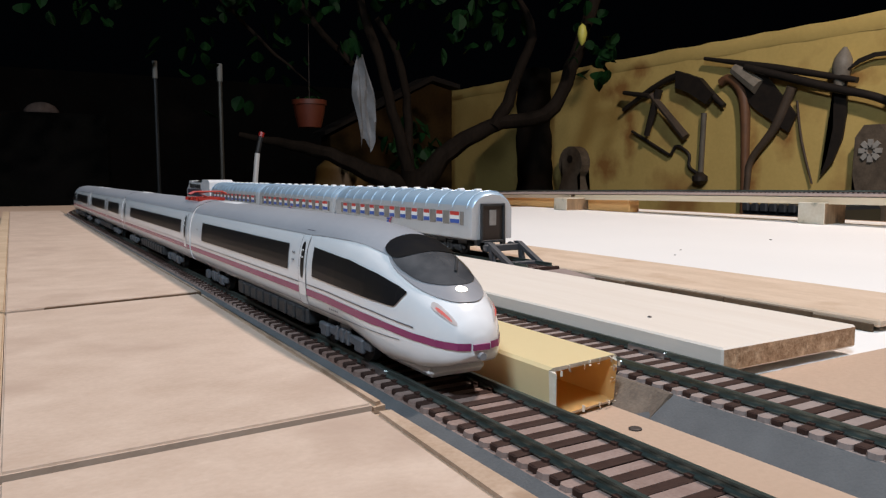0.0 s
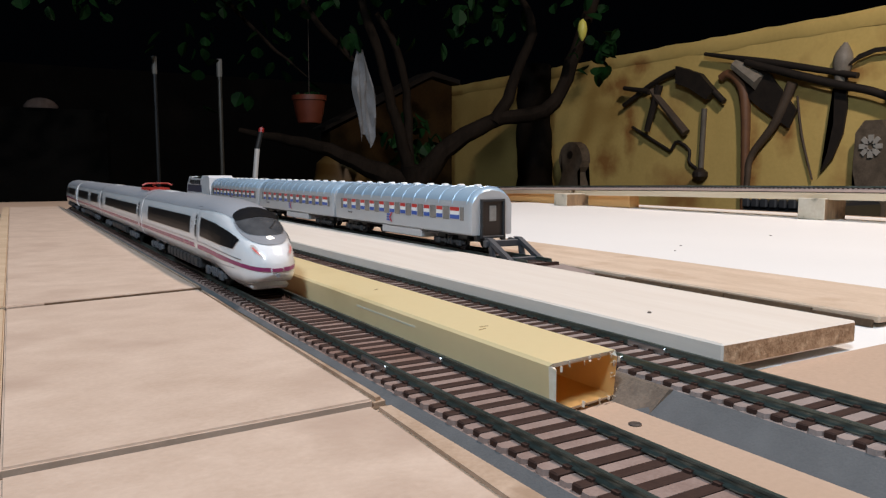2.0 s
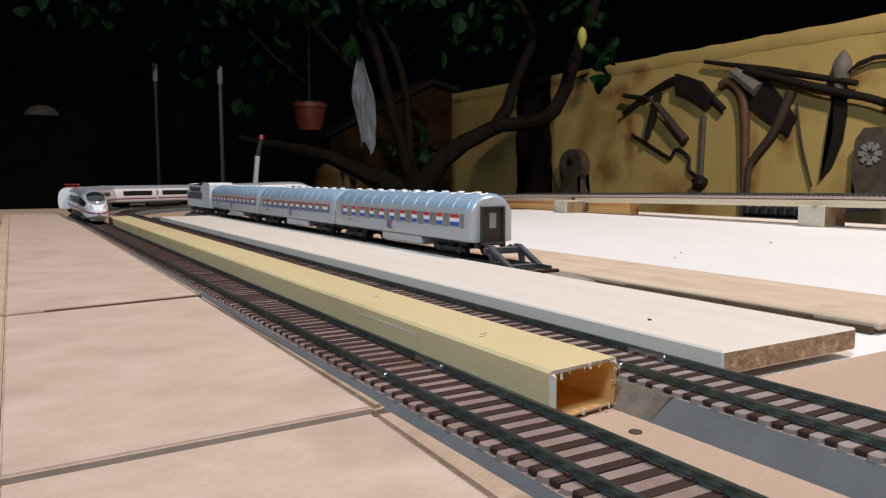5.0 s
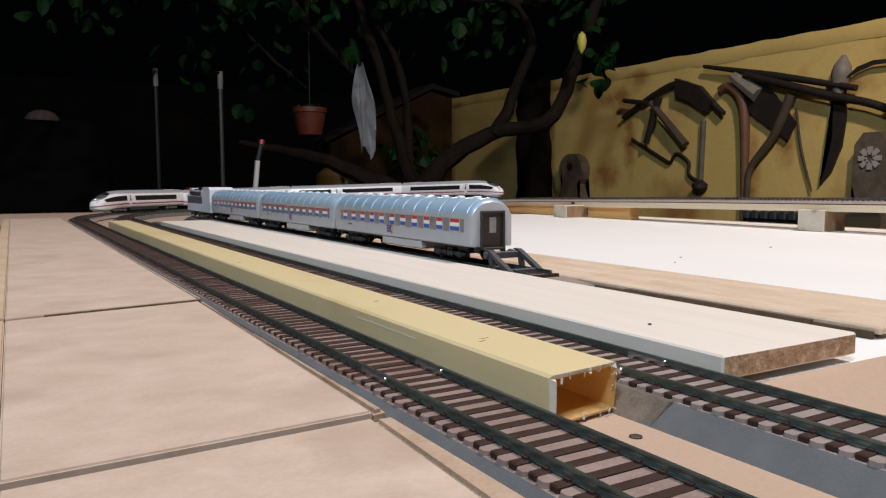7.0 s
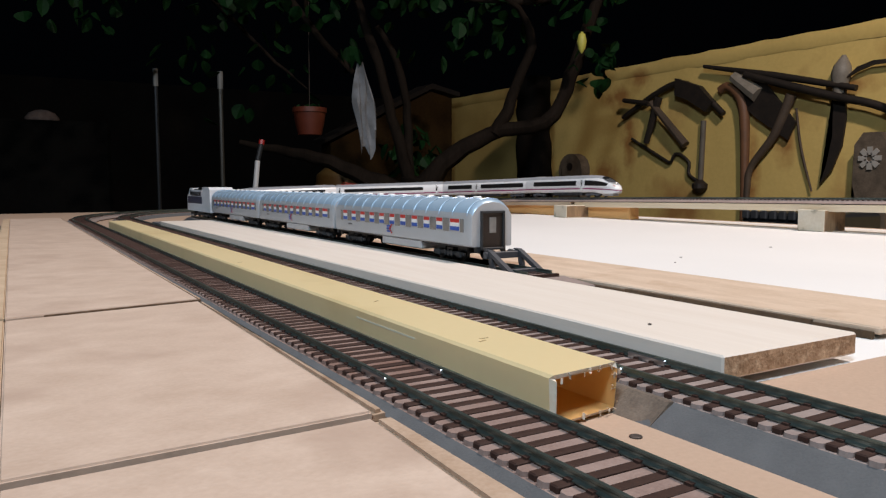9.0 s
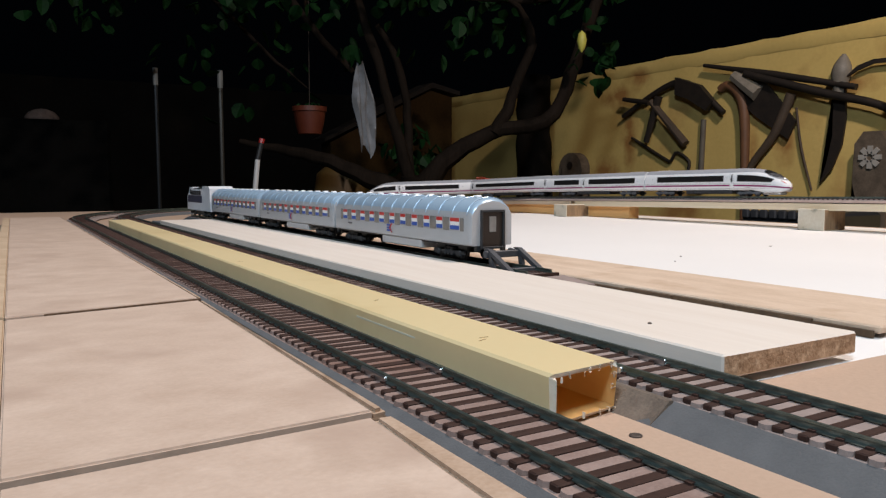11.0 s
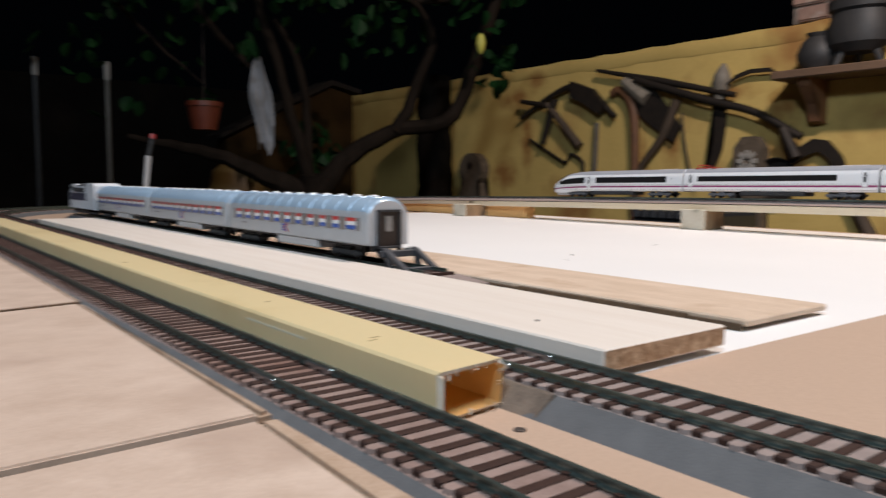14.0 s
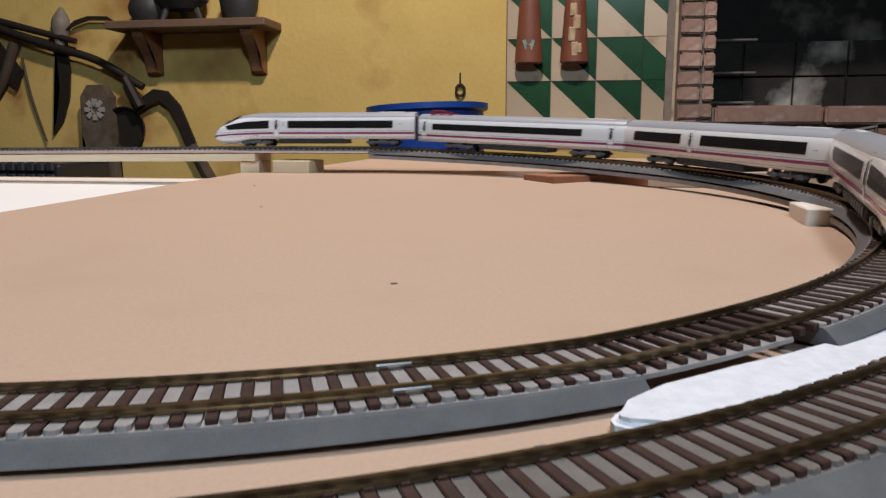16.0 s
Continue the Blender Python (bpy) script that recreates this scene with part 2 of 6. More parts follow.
def resample(p, step):
    s = np.concatenate([[0], np.cumsum(np.linalg.norm(np.diff(p, axis=0), axis=1))])
    q = np.linspace(0, s[-1], max(2, int(round(s[-1] / step)) + 1))
    return np.column_stack([np.interp(q, s, p[:, k]) for k in range(3)])


def sweep(bm, line, prof, mi=0, closed=True):
    """A profile of (right, up) points pulled along a line of points."""
    rings = []
    n = len(line)
    for i in range(n):
        d = line[min(i + 1, n - 1)] - line[max(i - 1, 0)]
        d = d / np.hypot(d[0], d[1])
        r = np.array((d[1], -d[0], 0.0))
        rings.append([bm.verts.new(line[i] + r * u + np.array((0, 0, v))) for u, v in prof])
    k = len(prof)
    for a, b in zip(rings, rings[1:]):
        for j in range(k if closed else k - 1):
            bm.faces.new((a[j], a[(j + 1) % k], b[(j + 1) % k], b[j])).material_index = mi
    if closed:
        for r in (rings[0], rings[-1]):
            bm.faces.new(r).material_index = mi
    return bm


# ---------------------------------------------------------------- the plan of the layout
RAIL_Z = 0.0085
OUT_X, IN_X, SIDE_X = 0.0946, 0.1560, 0.2590
TURN = (0.5135, -0.050)
R_IN, R_OUT = 0.3575, 0.4189


def arc(c, r, a0, a1, z0, z1, step=0.012):
    n = max(2, int(abs(a1 - a0) * r / step))
    return [(c[0] + r * math.cos(a), c[1] + r * math.sin(a), z0 + (z1 - z0) * i / n) for i, a in enumerate(np.linspace(a0, a1, n + 1))]


# the main line: out along the platform, round the far end, back on the viaduct, down round the near end
FAR_C, FAR_R = (0.4880, 1.165), 0.3934
FAR = arc(FAR_C, FAR_R, math.pi, math.pi * 0.60, RAIL_Z, RAIL_Z) + arc(FAR_C, FAR_R, math.pi * 0.60, 0, RAIL_Z + 0.0003, 0.031)[1:]
FAR = np.vstack([np.array([(OUT_X, 1.10, RAIL_Z)]), np.array(FAR), resample(np.array([(0.8805, 1.15, 0.0315), (0.8775, 0.80, 0.0380), (0.8750, 0.47, 0.0425), (0.8715, 0.10, 0.0455), (0.871, -0.050, 0.0455)]), 0.012)])
NEAR = arc(TURN, R_IN, 0, -math.pi * 0.80, 0.0455, RAIL_Z + 0.001) + arc(TURN, R_IN, -math.pi * 0.80, -math.pi, RAIL_Z + 0.001, RAIL_Z)[1:]
NEAR = [(x, TURN[1] + (y - TURN[1]) * 1.085, z) for x, y, z in NEAR]
LINE_OUT = resample(np.array([(OUT_X, y, RAIL_Z) for y in np.linspace(-0.050, 1.10, 60)]), 0.012)
LINE_IN = np.vstack([resample(np.array([(IN_X, -0.050, RAIL_Z), (IN_X, 1.165, RAIL_Z)]), 0.012), np.array(arc(FAR_C, FAR_C[0] - IN_X, math.pi, math.pi * 0.55, RAIL_Z, RAIL_Z))[1:]])
LINE_OUT_NEAR = np.array(arc(TURN, R_OUT, -math.pi, -math.pi * 0.42, RAIL_Z, RAIL_Z))
MAIN = np.vstack([LINE_OUT, FAR[1:], np.array(NEAR)[1:]])
MAIN_S = np.concatenate([[0], np.cumsum(np.linalg.norm(np.diff(MAIN, axis=0), axis=1))]) - 0.050


def on_main(s):
    """The place on the main line s metres past the camera's crossing."""
    if s < MAIN_S[0]:
        return Vector((OUT_X, s, RAIL_Z))
    return Vector([float(np.interp(s, MAIN_S, MAIN[:, k])) for k in range(3)])


# ---------------------------------------------------------------- table and boards


def slab(bm, quad, z0, z1, bevel=0.0005):
    """A slab on four (x, y) corners."""
    a = [bm.verts.new((x, y, z0)) for x, y in quad]
    b = [bm.verts.new((x, y, z1)) for x, y in quad]
    fs = [bm.faces.new(a[::-1]), bm.faces.new(b)] + [bm.faces.new((a[k], a[(k + 1) % 4], b[(k + 1) % 4], b[k])) for k in range(4)]
    bmesh.ops.bevel(bm, geom=[e for e in fs[1].edges], offset=bevel, segments=2, affect="EDGES")
    return bm


def yard():
    tagged(part("ground", boxed(-9, -8, -0.90, 9, 11, -0.80), DARK_GROUND), "dark earth floor of the yard", "ground", kind="structure")
    t = thing("table", "wooden layout table with a tan fibreboard top", "table", kind="structure")
    part("board", boxed(-0.020, -0.80, -0.019, 1.36, 0.1385, 0), MDF, t, "tan fibreboard top")
    part("board", boxed(-0.020, 0.1387, -0.019, 0.985, 1.66, 0), MDF, t)
    for x, y in ((0.06, -0.65), (0.95, -0.65), (0.06, 1.55), (0.90, 1.55)):
        part("leg", boxed(x - 0.03, y - 0.03, -0.80, x + 0.03, y + 0.03, -0.019), OLD_WOOD, t)
    bm = bmesh.new()
    rim = [(0.166, 0.1395), (0.35, 0.1310), (0.55, 0.1160), (0.845, 0.097)] + [(TURN[0] + 0.350 * math.cos(a), TURN[1] + 0.379 * math.sin(a)) for a in np.linspace(0, -math.pi + 0.05, 52)] + [(0.166, -0.05)]
    top = [bm.verts.new((x, y, 0.0004 + 0.0262 * max(0.0, x - 0.25))) for x, y in rim]
    low = [bm.verts.new((x, y, 0.00005)) for x, y in rim]
    n = len(rim)
    bmesh.ops.triangulate(bm, faces=[bm.faces.new(top)])
    for k in range(n):
        bm.faces.new((low[k], low[(k + 1) % n], top[(k + 1) % n], top[k]))
    tagged(part("outer_board", boxed(0.905, -0.70, 0.0004, 1.34, 0.055, 0.0175, 0.0006), MDF), "tan fibreboard panel outside the ramp", "board")
    tagged(part("inner_board", bm, MDF), "tan fibreboard panel inside the curve, lifted at its far edge", "board")
    tagged(part("white_sheet", slab(bmesh.new(), [(0.190, 0.138), (0.955, 0.078), (0.955, 1.13), (0.190, 1.13)], 0.0002, 0.0009, 0.0002), WHITE_SHEET), "matt white laminate sheet on the table", "sheet")


def platform_sheets():
    """The pinkish boards along the outer track, in lengths with open joints, and their edge strips."""
    def x_in(y):
        return -0.0046 + 0.0112 * y

    def x_out(y):
        return -0.0125 + 0.0112 * y

    def end(y, lean, x):
        return y + lean * (x / 0.073)
    edge = 0.0731
    for y0, l0, y1, l1, s0, s1, lift in ((-0.050, 0.0, 0.1424, 0.0034, 0.0600, 0.0680, -0.0006), (0.1450, 0.0034, 0.3168, 0.0116, 0.0694, 0.0716, 0.0), (0.3182, 0.0116, 1.20, 0.0, 0.0716, 0.0716, 0.0009)):
        t = thing("platform_board", "pinkish fibreboard platform strip with a worn edge", "board", group="platform boards")
        part("panel", slab(bmesh.new(), [(x_in(y0) + 0.0002, y0), (s0, end(y0, l0, s0)), (s1, end(y1, l1, s1)), (x_in(y1) + 0.0002, y1)], 0.002, 0.0085 + lift), MDF_PINK, t)
        part("edge_strip", slab(bmesh.new(), [(x_out(y0), y0), (x_in(y0), y0), (x_in(y1), y1), (x_out(y1), y1)], 0.002, 0.0087 + lift), MDF_EDGE, t, "pale raw edge strip")
        part("edge_strip", slab(bmesh.new(), [(s0 + 0.0005, end(y0, l0, s0)), (edge, end(y0, l0, edge) + 0.0006), (edge, end(y1, l1, edge) - 0.0006), (s1 + 0.0005, end(y1, l1, s1))], 0.002, 0.0083 + lift, 0.0009), MDF_WORN, t, "worn brownish edge strip")
        part("base", boxed(0.004, y0 + 0.014, 0.0004, 0.0700, y1 - 0.003, 0.0018), MDF_EDGE, t)
    # dark filler strips paint the shade of the open joints
    gap = mat("joint_shade", (0.16, 0.098, 0.058), (0.08, 0.048, 0.028), 0.9, scale=200, fine=900, bump=0.5)
    for ya, yb, lean, xa, xb, z in ((0.1425, 0.1449, 0.0034, -0.010, 0.0728, 0.0068), (0.3172, 0.3181, 0.0116, 0.012, 0.0728, 0.0091)):
        bm = slab(bmesh.new(), [(xa, end(ya, lean, xa)), (xb, end(ya, lean, xb)), (xb, end(yb, lean, xb)), (xa, end(yb, lean, xa))], 0.0005, z, 0.0002)
        tagged(part("joint", bm, gap), "dark filler for the shade in a joint between platform boards", "joint", group="board joints")


def foam_cells(parent, at, pitch, material):
    """The rounded foam cushions that rise between the sleepers."""
    rng = random.Random(17)
    verts, faces = [], []
    w = 0.0141
    for m in at:
        y0, y1 = 0.00150, pitch - 0.00150
        e = rng.uniform(-0.0004, 0.0004)
        h = -0.0024 + rng.uniform(-0.00015, 0.00015)
        k = len(verts)
        ring = [(-w + e, y0 + 0.0007), (-w + 0.0008 + e, y0), (w - 0.0008 + e, y0), (w + e, y0 + 0.0007), (w + e, y1 - 0.0007), (w - 0.0008 + e, y1), (-w + 0.0008 + e, y1), (-w + e, y1 - 0.0007)]
        verts += [m @ Vector((x, y, -0.0042)) for x, y in ring] + [m @ Vector((x * 0.965, y, h)) for x, y in ring]
        faces += [(k + j, k + (j + 1) % 8, k + 8 + (j + 1) % 8, k + 8 + j) for j in range(8)] + [tuple(k + 8 + j for j in range(8))]
    me = bpy.data.meshes.new("ballast_foam")
    me.from_pydata(verts, [], faces)
    me.materials.append(material)
    tagged(part("ballast_foam", me, None, parent, "pale foam cushions between the sleepers"), kind="stuff")


def track(name, line, label, n_parts, bed_h=0.0055, rail=RAIL, pitch=0.0062, bed=True, group="railway tracks", bed_w=0.0222, bedline=None, bed_top=FOAM_TOP, gap=None):
    """Foam bed, two rails and a row of plastic sleepers along a line at rail height."""
    t = thing(name, label, "track", group=group)
    top = -0.0034
    if bed:
        b = bmesh.new()
        for ln in (bedline or [line]):
            sweep(b, ln, [(-bed_w + 0.0026, top - bed_h), (-bed_w, top - bed_h + 0.0010), (-0.0150, top - 0.0005), (-0.0141, top), (0.0141, top), (0.0150, top - 0.0005), (bed_w, top - bed_h + 0.0010), (bed_w - 0.0026, top - bed_h)])
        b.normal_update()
        # sloping sides take the shaded foam colour, flat tops the lighter one
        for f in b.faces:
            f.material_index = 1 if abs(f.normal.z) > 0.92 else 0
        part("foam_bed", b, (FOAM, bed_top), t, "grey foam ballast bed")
    prof = [(-0.0010, -0.0020), (0.0010, -0.0020), (0.0010, -0.0017), (0.0003, -0.0014), (0.0003, -0.0007), (0.0005, -0.0005), (0.0005, 0.0), (-0.0005, 0.0), (-0.0005, -0.0005), (-0.0003, -0.0007), (-0.0003, -0.0014), (-0.0010, -0.0017)]
    for off in (-0.0086, 0.0086):
        part("rail", sweep(bmesh.new(), line, [(u + off, v) for u, v in prof]), rail, t, "thin metal rail")
    fine = resample(line, pitch)
    sb = bmesh.new()
    box(sb, -0.0132, -0.00125, -0.0044, 0.0132, 0.00125, -0.0020, 0.0003)
    for off in (-0.0086, 0.0086):
        box(sb, off - 0.0017, -0.0008, -0.0020, off + 0.0017, 0.0008, -0.0015)
    me = mesh_from("sleeper", sb)
    me.materials.append(SLEEPER)
    rest = bmesh.new()
    cells = []
    for i, p in enumerate(fine[:-1]):
        d = fine[i + 1] - p
        m = Matrix.Translation(p) @ Matrix.Rotation(math.atan2(-d[0], d[1]), 4, "Z")
        if bed and (gap is None or not gap[0] < i / len(fine) < gap[1]):
            cells.append(m)
        if i < n_parts:
            o = part("sleeper", me, None, t)
            o.matrix_basis = m
        else:
            k = len(rest.verts)
            box(rest, -0.0132, -0.00125, -0.0044, 0.0132, 0.00125, -0.0020, m=m)
    if len(rest.verts):
        tagged(part("sleeper_run", rest, SLEEPER, t), kind="stuff")
    else:
        rest.free()
    if cells:
        foam_cells(t, cells, pitch, bed_top)
    return t


def joiner(x, y, z, turn, parent):
    part("rail_joiner", boxed(-0.0011, -0.0075, -0.0024, 0.0011, 0.0075, -0.0004, 0.0003), NICKEL, parent, "silver rail joiner").matrix_basis = pose(x, y, z, 0, 0, turn)


def tracks():
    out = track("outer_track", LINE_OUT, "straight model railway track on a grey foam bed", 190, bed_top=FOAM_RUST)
    joiner(OUT_X + 0.0086, 0.181, RAIL_Z, 0, out)
    joiner(OUT_X - 0.0086, 0.181, RAIL_Z, 0, out)
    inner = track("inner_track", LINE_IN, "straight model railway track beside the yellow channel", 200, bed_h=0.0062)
    cr = sweep(bmesh.new(), np.array([(IN_X, y, RAIL_Z) for y in (0.1265, 0.1275, 0.132, 0.138, 0.146, 0.152)]), [(-0.0226, -0.0088), (-0.0154, -0.0034), (-0.0144, -0.0030), (-0.0140, -0.0036), (-0.0180, -0.0088)])
    random.seed(19)
    for v in cr.verts:
        v.co += Vector((random.uniform(-0.0004, 0.0004), random.uniform(-0.0005, 0.0005), random.uniform(-0.0003, 0.0003)))
    part("worn_foam", cr, mat("worn_foam", (0.19, 0.145, 0.11), (0.10, 0.075, 0.058), 0.9, scale=150, fine=1200, bump=0.6), inner, "brown worn edge of the bed")
    for y in (0.157, 0.62):
        joiner(IN_X + 0.0086, y, RAIL_Z, 0, inner)
        joiner(IN_X - 0.0086, y, RAIL_Z, 0, inner)
    a = np.array(NEAR)
    near = track("near_curve_track", a[::-1], "curved ramp track on a grey foam bed with a gap", 195, bed_h=0.0050, rail=RAIL_BRASS, bed_w=0.0190, bed_top=CURVE_TOP, bedline=[a[::-1][:int(len(a) * 0.208)], a[::-1][int(len(a) * 0.250):]], gap=(0.200, 0.255))
    web = a[::-1][int(len(a) * 0.203):int(len(a) * 0.256)]
    part("foam_web", sweep(bmesh.new(), web, [(-0.0140, -0.0046), (0.0140, -0.0046), (0.0140, -0.0034), (-0.0140, -0.0034)]), CURVE_TOP, near, "thin grey web left under the gap")
    k = int(np.argmin(np.hypot(a[:, 0] - 0.203, a[:, 1] + 0.236)))
    d = a[k + 1] - a[k - 1]
    d = d / np.linalg.norm(d)
    for off in (-0.0086, 0.0086):
        part("rail_joiner", boxed(-0.0009, -0.0045, -0.0024, 0.0009, 0.0045, -0.0008, 0.0003), NICKEL, near, "silver rail joiner").matrix_basis = pose(a[k][0] + d[1] * off, a[k][1] - d[0] * off, a[k][2], 0, 0, math.degrees(math.atan2(-d[0], d[1])))
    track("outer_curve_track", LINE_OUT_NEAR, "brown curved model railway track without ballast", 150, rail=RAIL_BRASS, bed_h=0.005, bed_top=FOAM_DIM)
    track("viaduct_track", FAR, "track climbing round the table end onto the viaduct", 0, bed_h=0.0045)
    side = resample(np.array([(SIDE_X, 0.33, 0.010), (SIDE_X, 1.18, 0.010)]), 0.02)
    track("siding_track", side, "straight siding track that ends at a buffer stop", 0, bed_h=0.006)


def channel():
    """The cut length of hollow yellow trunking between the tracks."""
    t = thing("cable_channel", "hollow pale yellow plastic trunking with a torn end", "channel")
    x0, x1, z0, z1, w = 0.1112, 0.1352, 0.0006, 0.0135, 0.0011
    bm = bmesh.new()
    outer = [(x0, z0), (x1, z0), (x1, z1 - 0.0008), (x1 - 0.0008, z1), (x0 + 0.0008, z1), (x0, z1 - 0.0008)]
    inner = [(x0 + w, z0 + w), (x1 - w, z0 + w), (x1 - w, z1 - w - 0.0004), (x1 - w - 0.0004, z1 - w), (x0 + w + 0.0004, z1 - w), (x0 + w, z1 - w - 0.0004)]
    ends = ((0.1365, 0.0012), (0.985, 0.0))
    ro, ri = [], []
    for y, j in ends:
        ro.append([bm.verts.new((u, y + random.uniform(-j, j) + (u - x0) * 0.12, v)) for u, v in outer])
        ri.append([bm.verts.new((u, y + random.uniform(-j, j) + (u - x0) * 0.12, v)) for u, v in inner])
    for k in range(6):
        j = (k + 1) % 6
        bm.faces.new((ro[0][k], ro[0][j], ro[1][j], ro[1][k]))
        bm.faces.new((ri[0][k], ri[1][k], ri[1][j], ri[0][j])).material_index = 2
        for e in (0, 1):
            bm.faces.new((ro[e][k], ri[e][k], ri[e][j], ro[e][j])).material_index = 1
    part("channel", bm, (PVC, PVC_EDGE, PVC_IN_GLOW), t)
    part("streak", boxed(x0 - 0.00012, 0.205, 0.0098, x0 - 0.00003, 0.250, 0.0104), mat("pvc_scratch", (0.80, 0.76, 0.62), (0.72, 0.66, 0.50), 0.5, scale=200), t, "pale scratch along the side")
    for x, y, a in ((0.1190, 0.178, 20), (0.1215, 0.181, 5), (0.1240, 0.26, 40), (0.1180, 0.43, 10)):
        part("scuff", boxed(-0.0016, -0.0003, 0, 0.0016, 0.0003, 0.00008), mat("scuff_brown", (0.30, 0.20, 0.09), (0.42, 0.30, 0.14), 0.8, scale=300), t, "small brown scuff").matrix_basis = pose(x, y, z1, 0, 0, a)
    rag = bmesh.new()
    random.seed(5)
    for k in range(56):
        side = random.random()
        if side < 0.3:
            x, z = random.uniform(x0, x1), z1 - random.uniform(0, 0.002)
        elif side < 0.6:
            x, z = x1 - random.uniform(0, 0.002), random.uniform(z0, z1)
        else:
            x, z = random.uniform(x0 + 0.001, x1 + 0.003), z0 + random.uniform(0, 0.0012)
        s = random.uniform(0.00022, 0.00060)
        box(rag, -s * 1.5, -s * 0.6, -s * 0.12, s * 1.5, s * 0.6, s * 0.12, m=pose(x, 0.1362 + (x - x0) * 0.12 - random.uniform(-0.001, 0.0012), max(z, s * 0.6), *[random.uniform(0, 90) for _ in range(3)]))
    part("torn_rim", rag, PVC_EDGE, t, "ragged white torn plastic rim")


STRIP_WOOD = mat("strip_wood", (0.64, 0.50, 0.385), (0.50, 0.37, 0.265), 0.75, scale=30, fine=420, bump=0.35, stretch=(3, 0.8, 3), stain=(0.42, 0.29, 0.19), stain_scale=24)


def plank():
    t = thing("platform_plank", "pale pine plank raised beside the track, sawn end", "plank")
    bm = boxed(0.1735, 0.1372, 0.0035, 0.2390, 1.0, 0.0108, 0.0006)
    bm.normal_update()
    for f in bm.faces:
        if abs(f.normal.y) > 0.8:
            f.material_index = 1
    part("plank", bm, (PINE, PINE_END), t)
    for y in (0.20, 0.55, 0.92):
        part("spacer", boxed(0.180, y, 0.0008, 0.232, y + 0.03, 0.0034), OLD_WOOD, t)
    part("plank_tail", boxed(0.1735, 1.002, 0.0008, 0.2390, 1.06, 0.0075), FOAM, t)
    s = thing("wood_strip", "worn flat wooden strip lying beside the siding", "strip")
    part("strip", boxed(0.2800, 0.152, 0.0028, 0.3480, 1.10, 0.0058, 0.0007), STRIP_WOOD, s)
    # dark slivers stand in for the shadow gap beside the strip
    random.seed(41)
    eb, y = bmesh.new(), 0.154
    while y < 0.95:
        step = random.uniform(0.012, 0.045)
        w = 0.0012 + 0.0042 * math.exp(-((y - 0.42) / 0.16) ** 2) * random.uniform(0.6, 1.1)
        box(eb, 0.2798 - w, y, 0.0010, 0.2798, y + step - 0.0004, random.uniform(0.0036, 0.0050))
        y += step
    part("splintered_edge", eb, mat("gap_shade", (0.05, 0.028, 0.014), (0.10, 0.06, 0.03), 0.9, scale=80, fine=600, bump=0.6), s, "dark slivers for the shaded gap along the edge")
    for y in (0.21, 0.45, 0.80):
        part("spacer", boxed(0.300, y, 0.0010, 0.335, y + 0.03, 0.0027), OLD_WOOD, s)


STAINED = mat("stained_block", (0.62, 0.56, 0.46), (0.50, 0.42, 0.31), 0.8, scale=40, fine=300, bump=0.3, stain=(0.035, 0.06, 0.05), stain_scale=48)
BLOCK_BROWN = mat("block_brown", (0.30, 0.19, 0.10), (0.16, 0.10, 0.055), 0.9, scale=60, fine=400, bump=0.5, stretch=(4, 1, 0.6), stain=(0.05, 0.032, 0.02), stain_scale=40)


def viaduct():
    """The long lath on wooden blocks under the climbing track."""
    t = thing("viaduct", "pale wooden lath viaduct on cut timber blocks", "viaduct")
    ln = FAR[(FAR[:, 1] < 1.0) & (FAR[:, 1] > 0.075) & (FAR[:, 0] > 0.7)]
    part("deck", sweep(bmesh.new(), ln, [(-0.024, -0.0165), (0.024, -0.0165), (0.024, -0.0082), (-0.024, -0.0082)]), LATH, t, "pale lath deck")
    far = FAR[(FAR[:, 1] >= 1.0) & (FAR[:, 0] > 0.52)]
    part("deck", sweep(bmesh.new(), far, [(-0.024, -0.0145), (0.024, -0.0145), (0.024, -0.0080), (-0.024, -0.0080)]), OLD_WOOD, t, "worn plywood ramp")
    ramp = np.array(NEAR)[:70]
    part("deck", sweep(bmesh.new(), ramp, [(-0.0185, -0.0130), (0.0185, -0.0130), (0.0185, -0.0095), (-0.0185, -0.0095)]), CURVE_TOP, t, "thin grey curved ramp deck")
    random.seed(3)
    for x, y, z1, w, d, turn, m in ((0.866, 0.548, 0.0270, 0.046, 0.034, 2, STAINED), (0.848, 0.985, 0.0215, 0.062, 0.036, -3, STAINED), (0.873, 0.092, 0.0285, 0.045, 0.022, 4, LATH),
                                    (0.868, 0.038, 0.0300, 0.045, 0.044, -4, LATH), (0.806, -0.288, 0.0205, 0.050, 0.120, 38, RED_WOOD), (0.526, -0.4180, 0.0172, 0.046, 0.020, -4, PINE),
                                    (0.80, 1.42, 0.0095, 0.05, 0.05, 40, OLD_WOOD), (0.62, 1.53, 0.0050, 0.05, 0.05, 70, OLD_WOOD)):
        bm = boxed(-w / 2, -d / 2, 0.0009, w / 2, d / 2, z1, 0.0008)
        bm.normal_update()
        for f in bm.faces:
            # stained blocks are darker brown on their y faces
            f.material_index = 1 if abs(f.normal.y) > 0.8 and m == STAINED else 0
        o = part("block", bm, (m, BLOCK_BROWN), t, "cut timber block")
        o.matrix_basis = pose(x, y, 0, 0, 0, turn)
    b = thing("timber_beam", "orange stained timber beam lying under the viaduct", "beam")
    part("beam", boxed(0.862, 0.870, 0.0009, 0.884, 1.26, 0.0225, 0.001), mat("orange_timber", (0.74, 0.42, 0.16), (0.64, 0.34, 0.12), 0.6, scale=20, fine=250, bump=0.15, stretch=(6, 0.4, 6)), b)


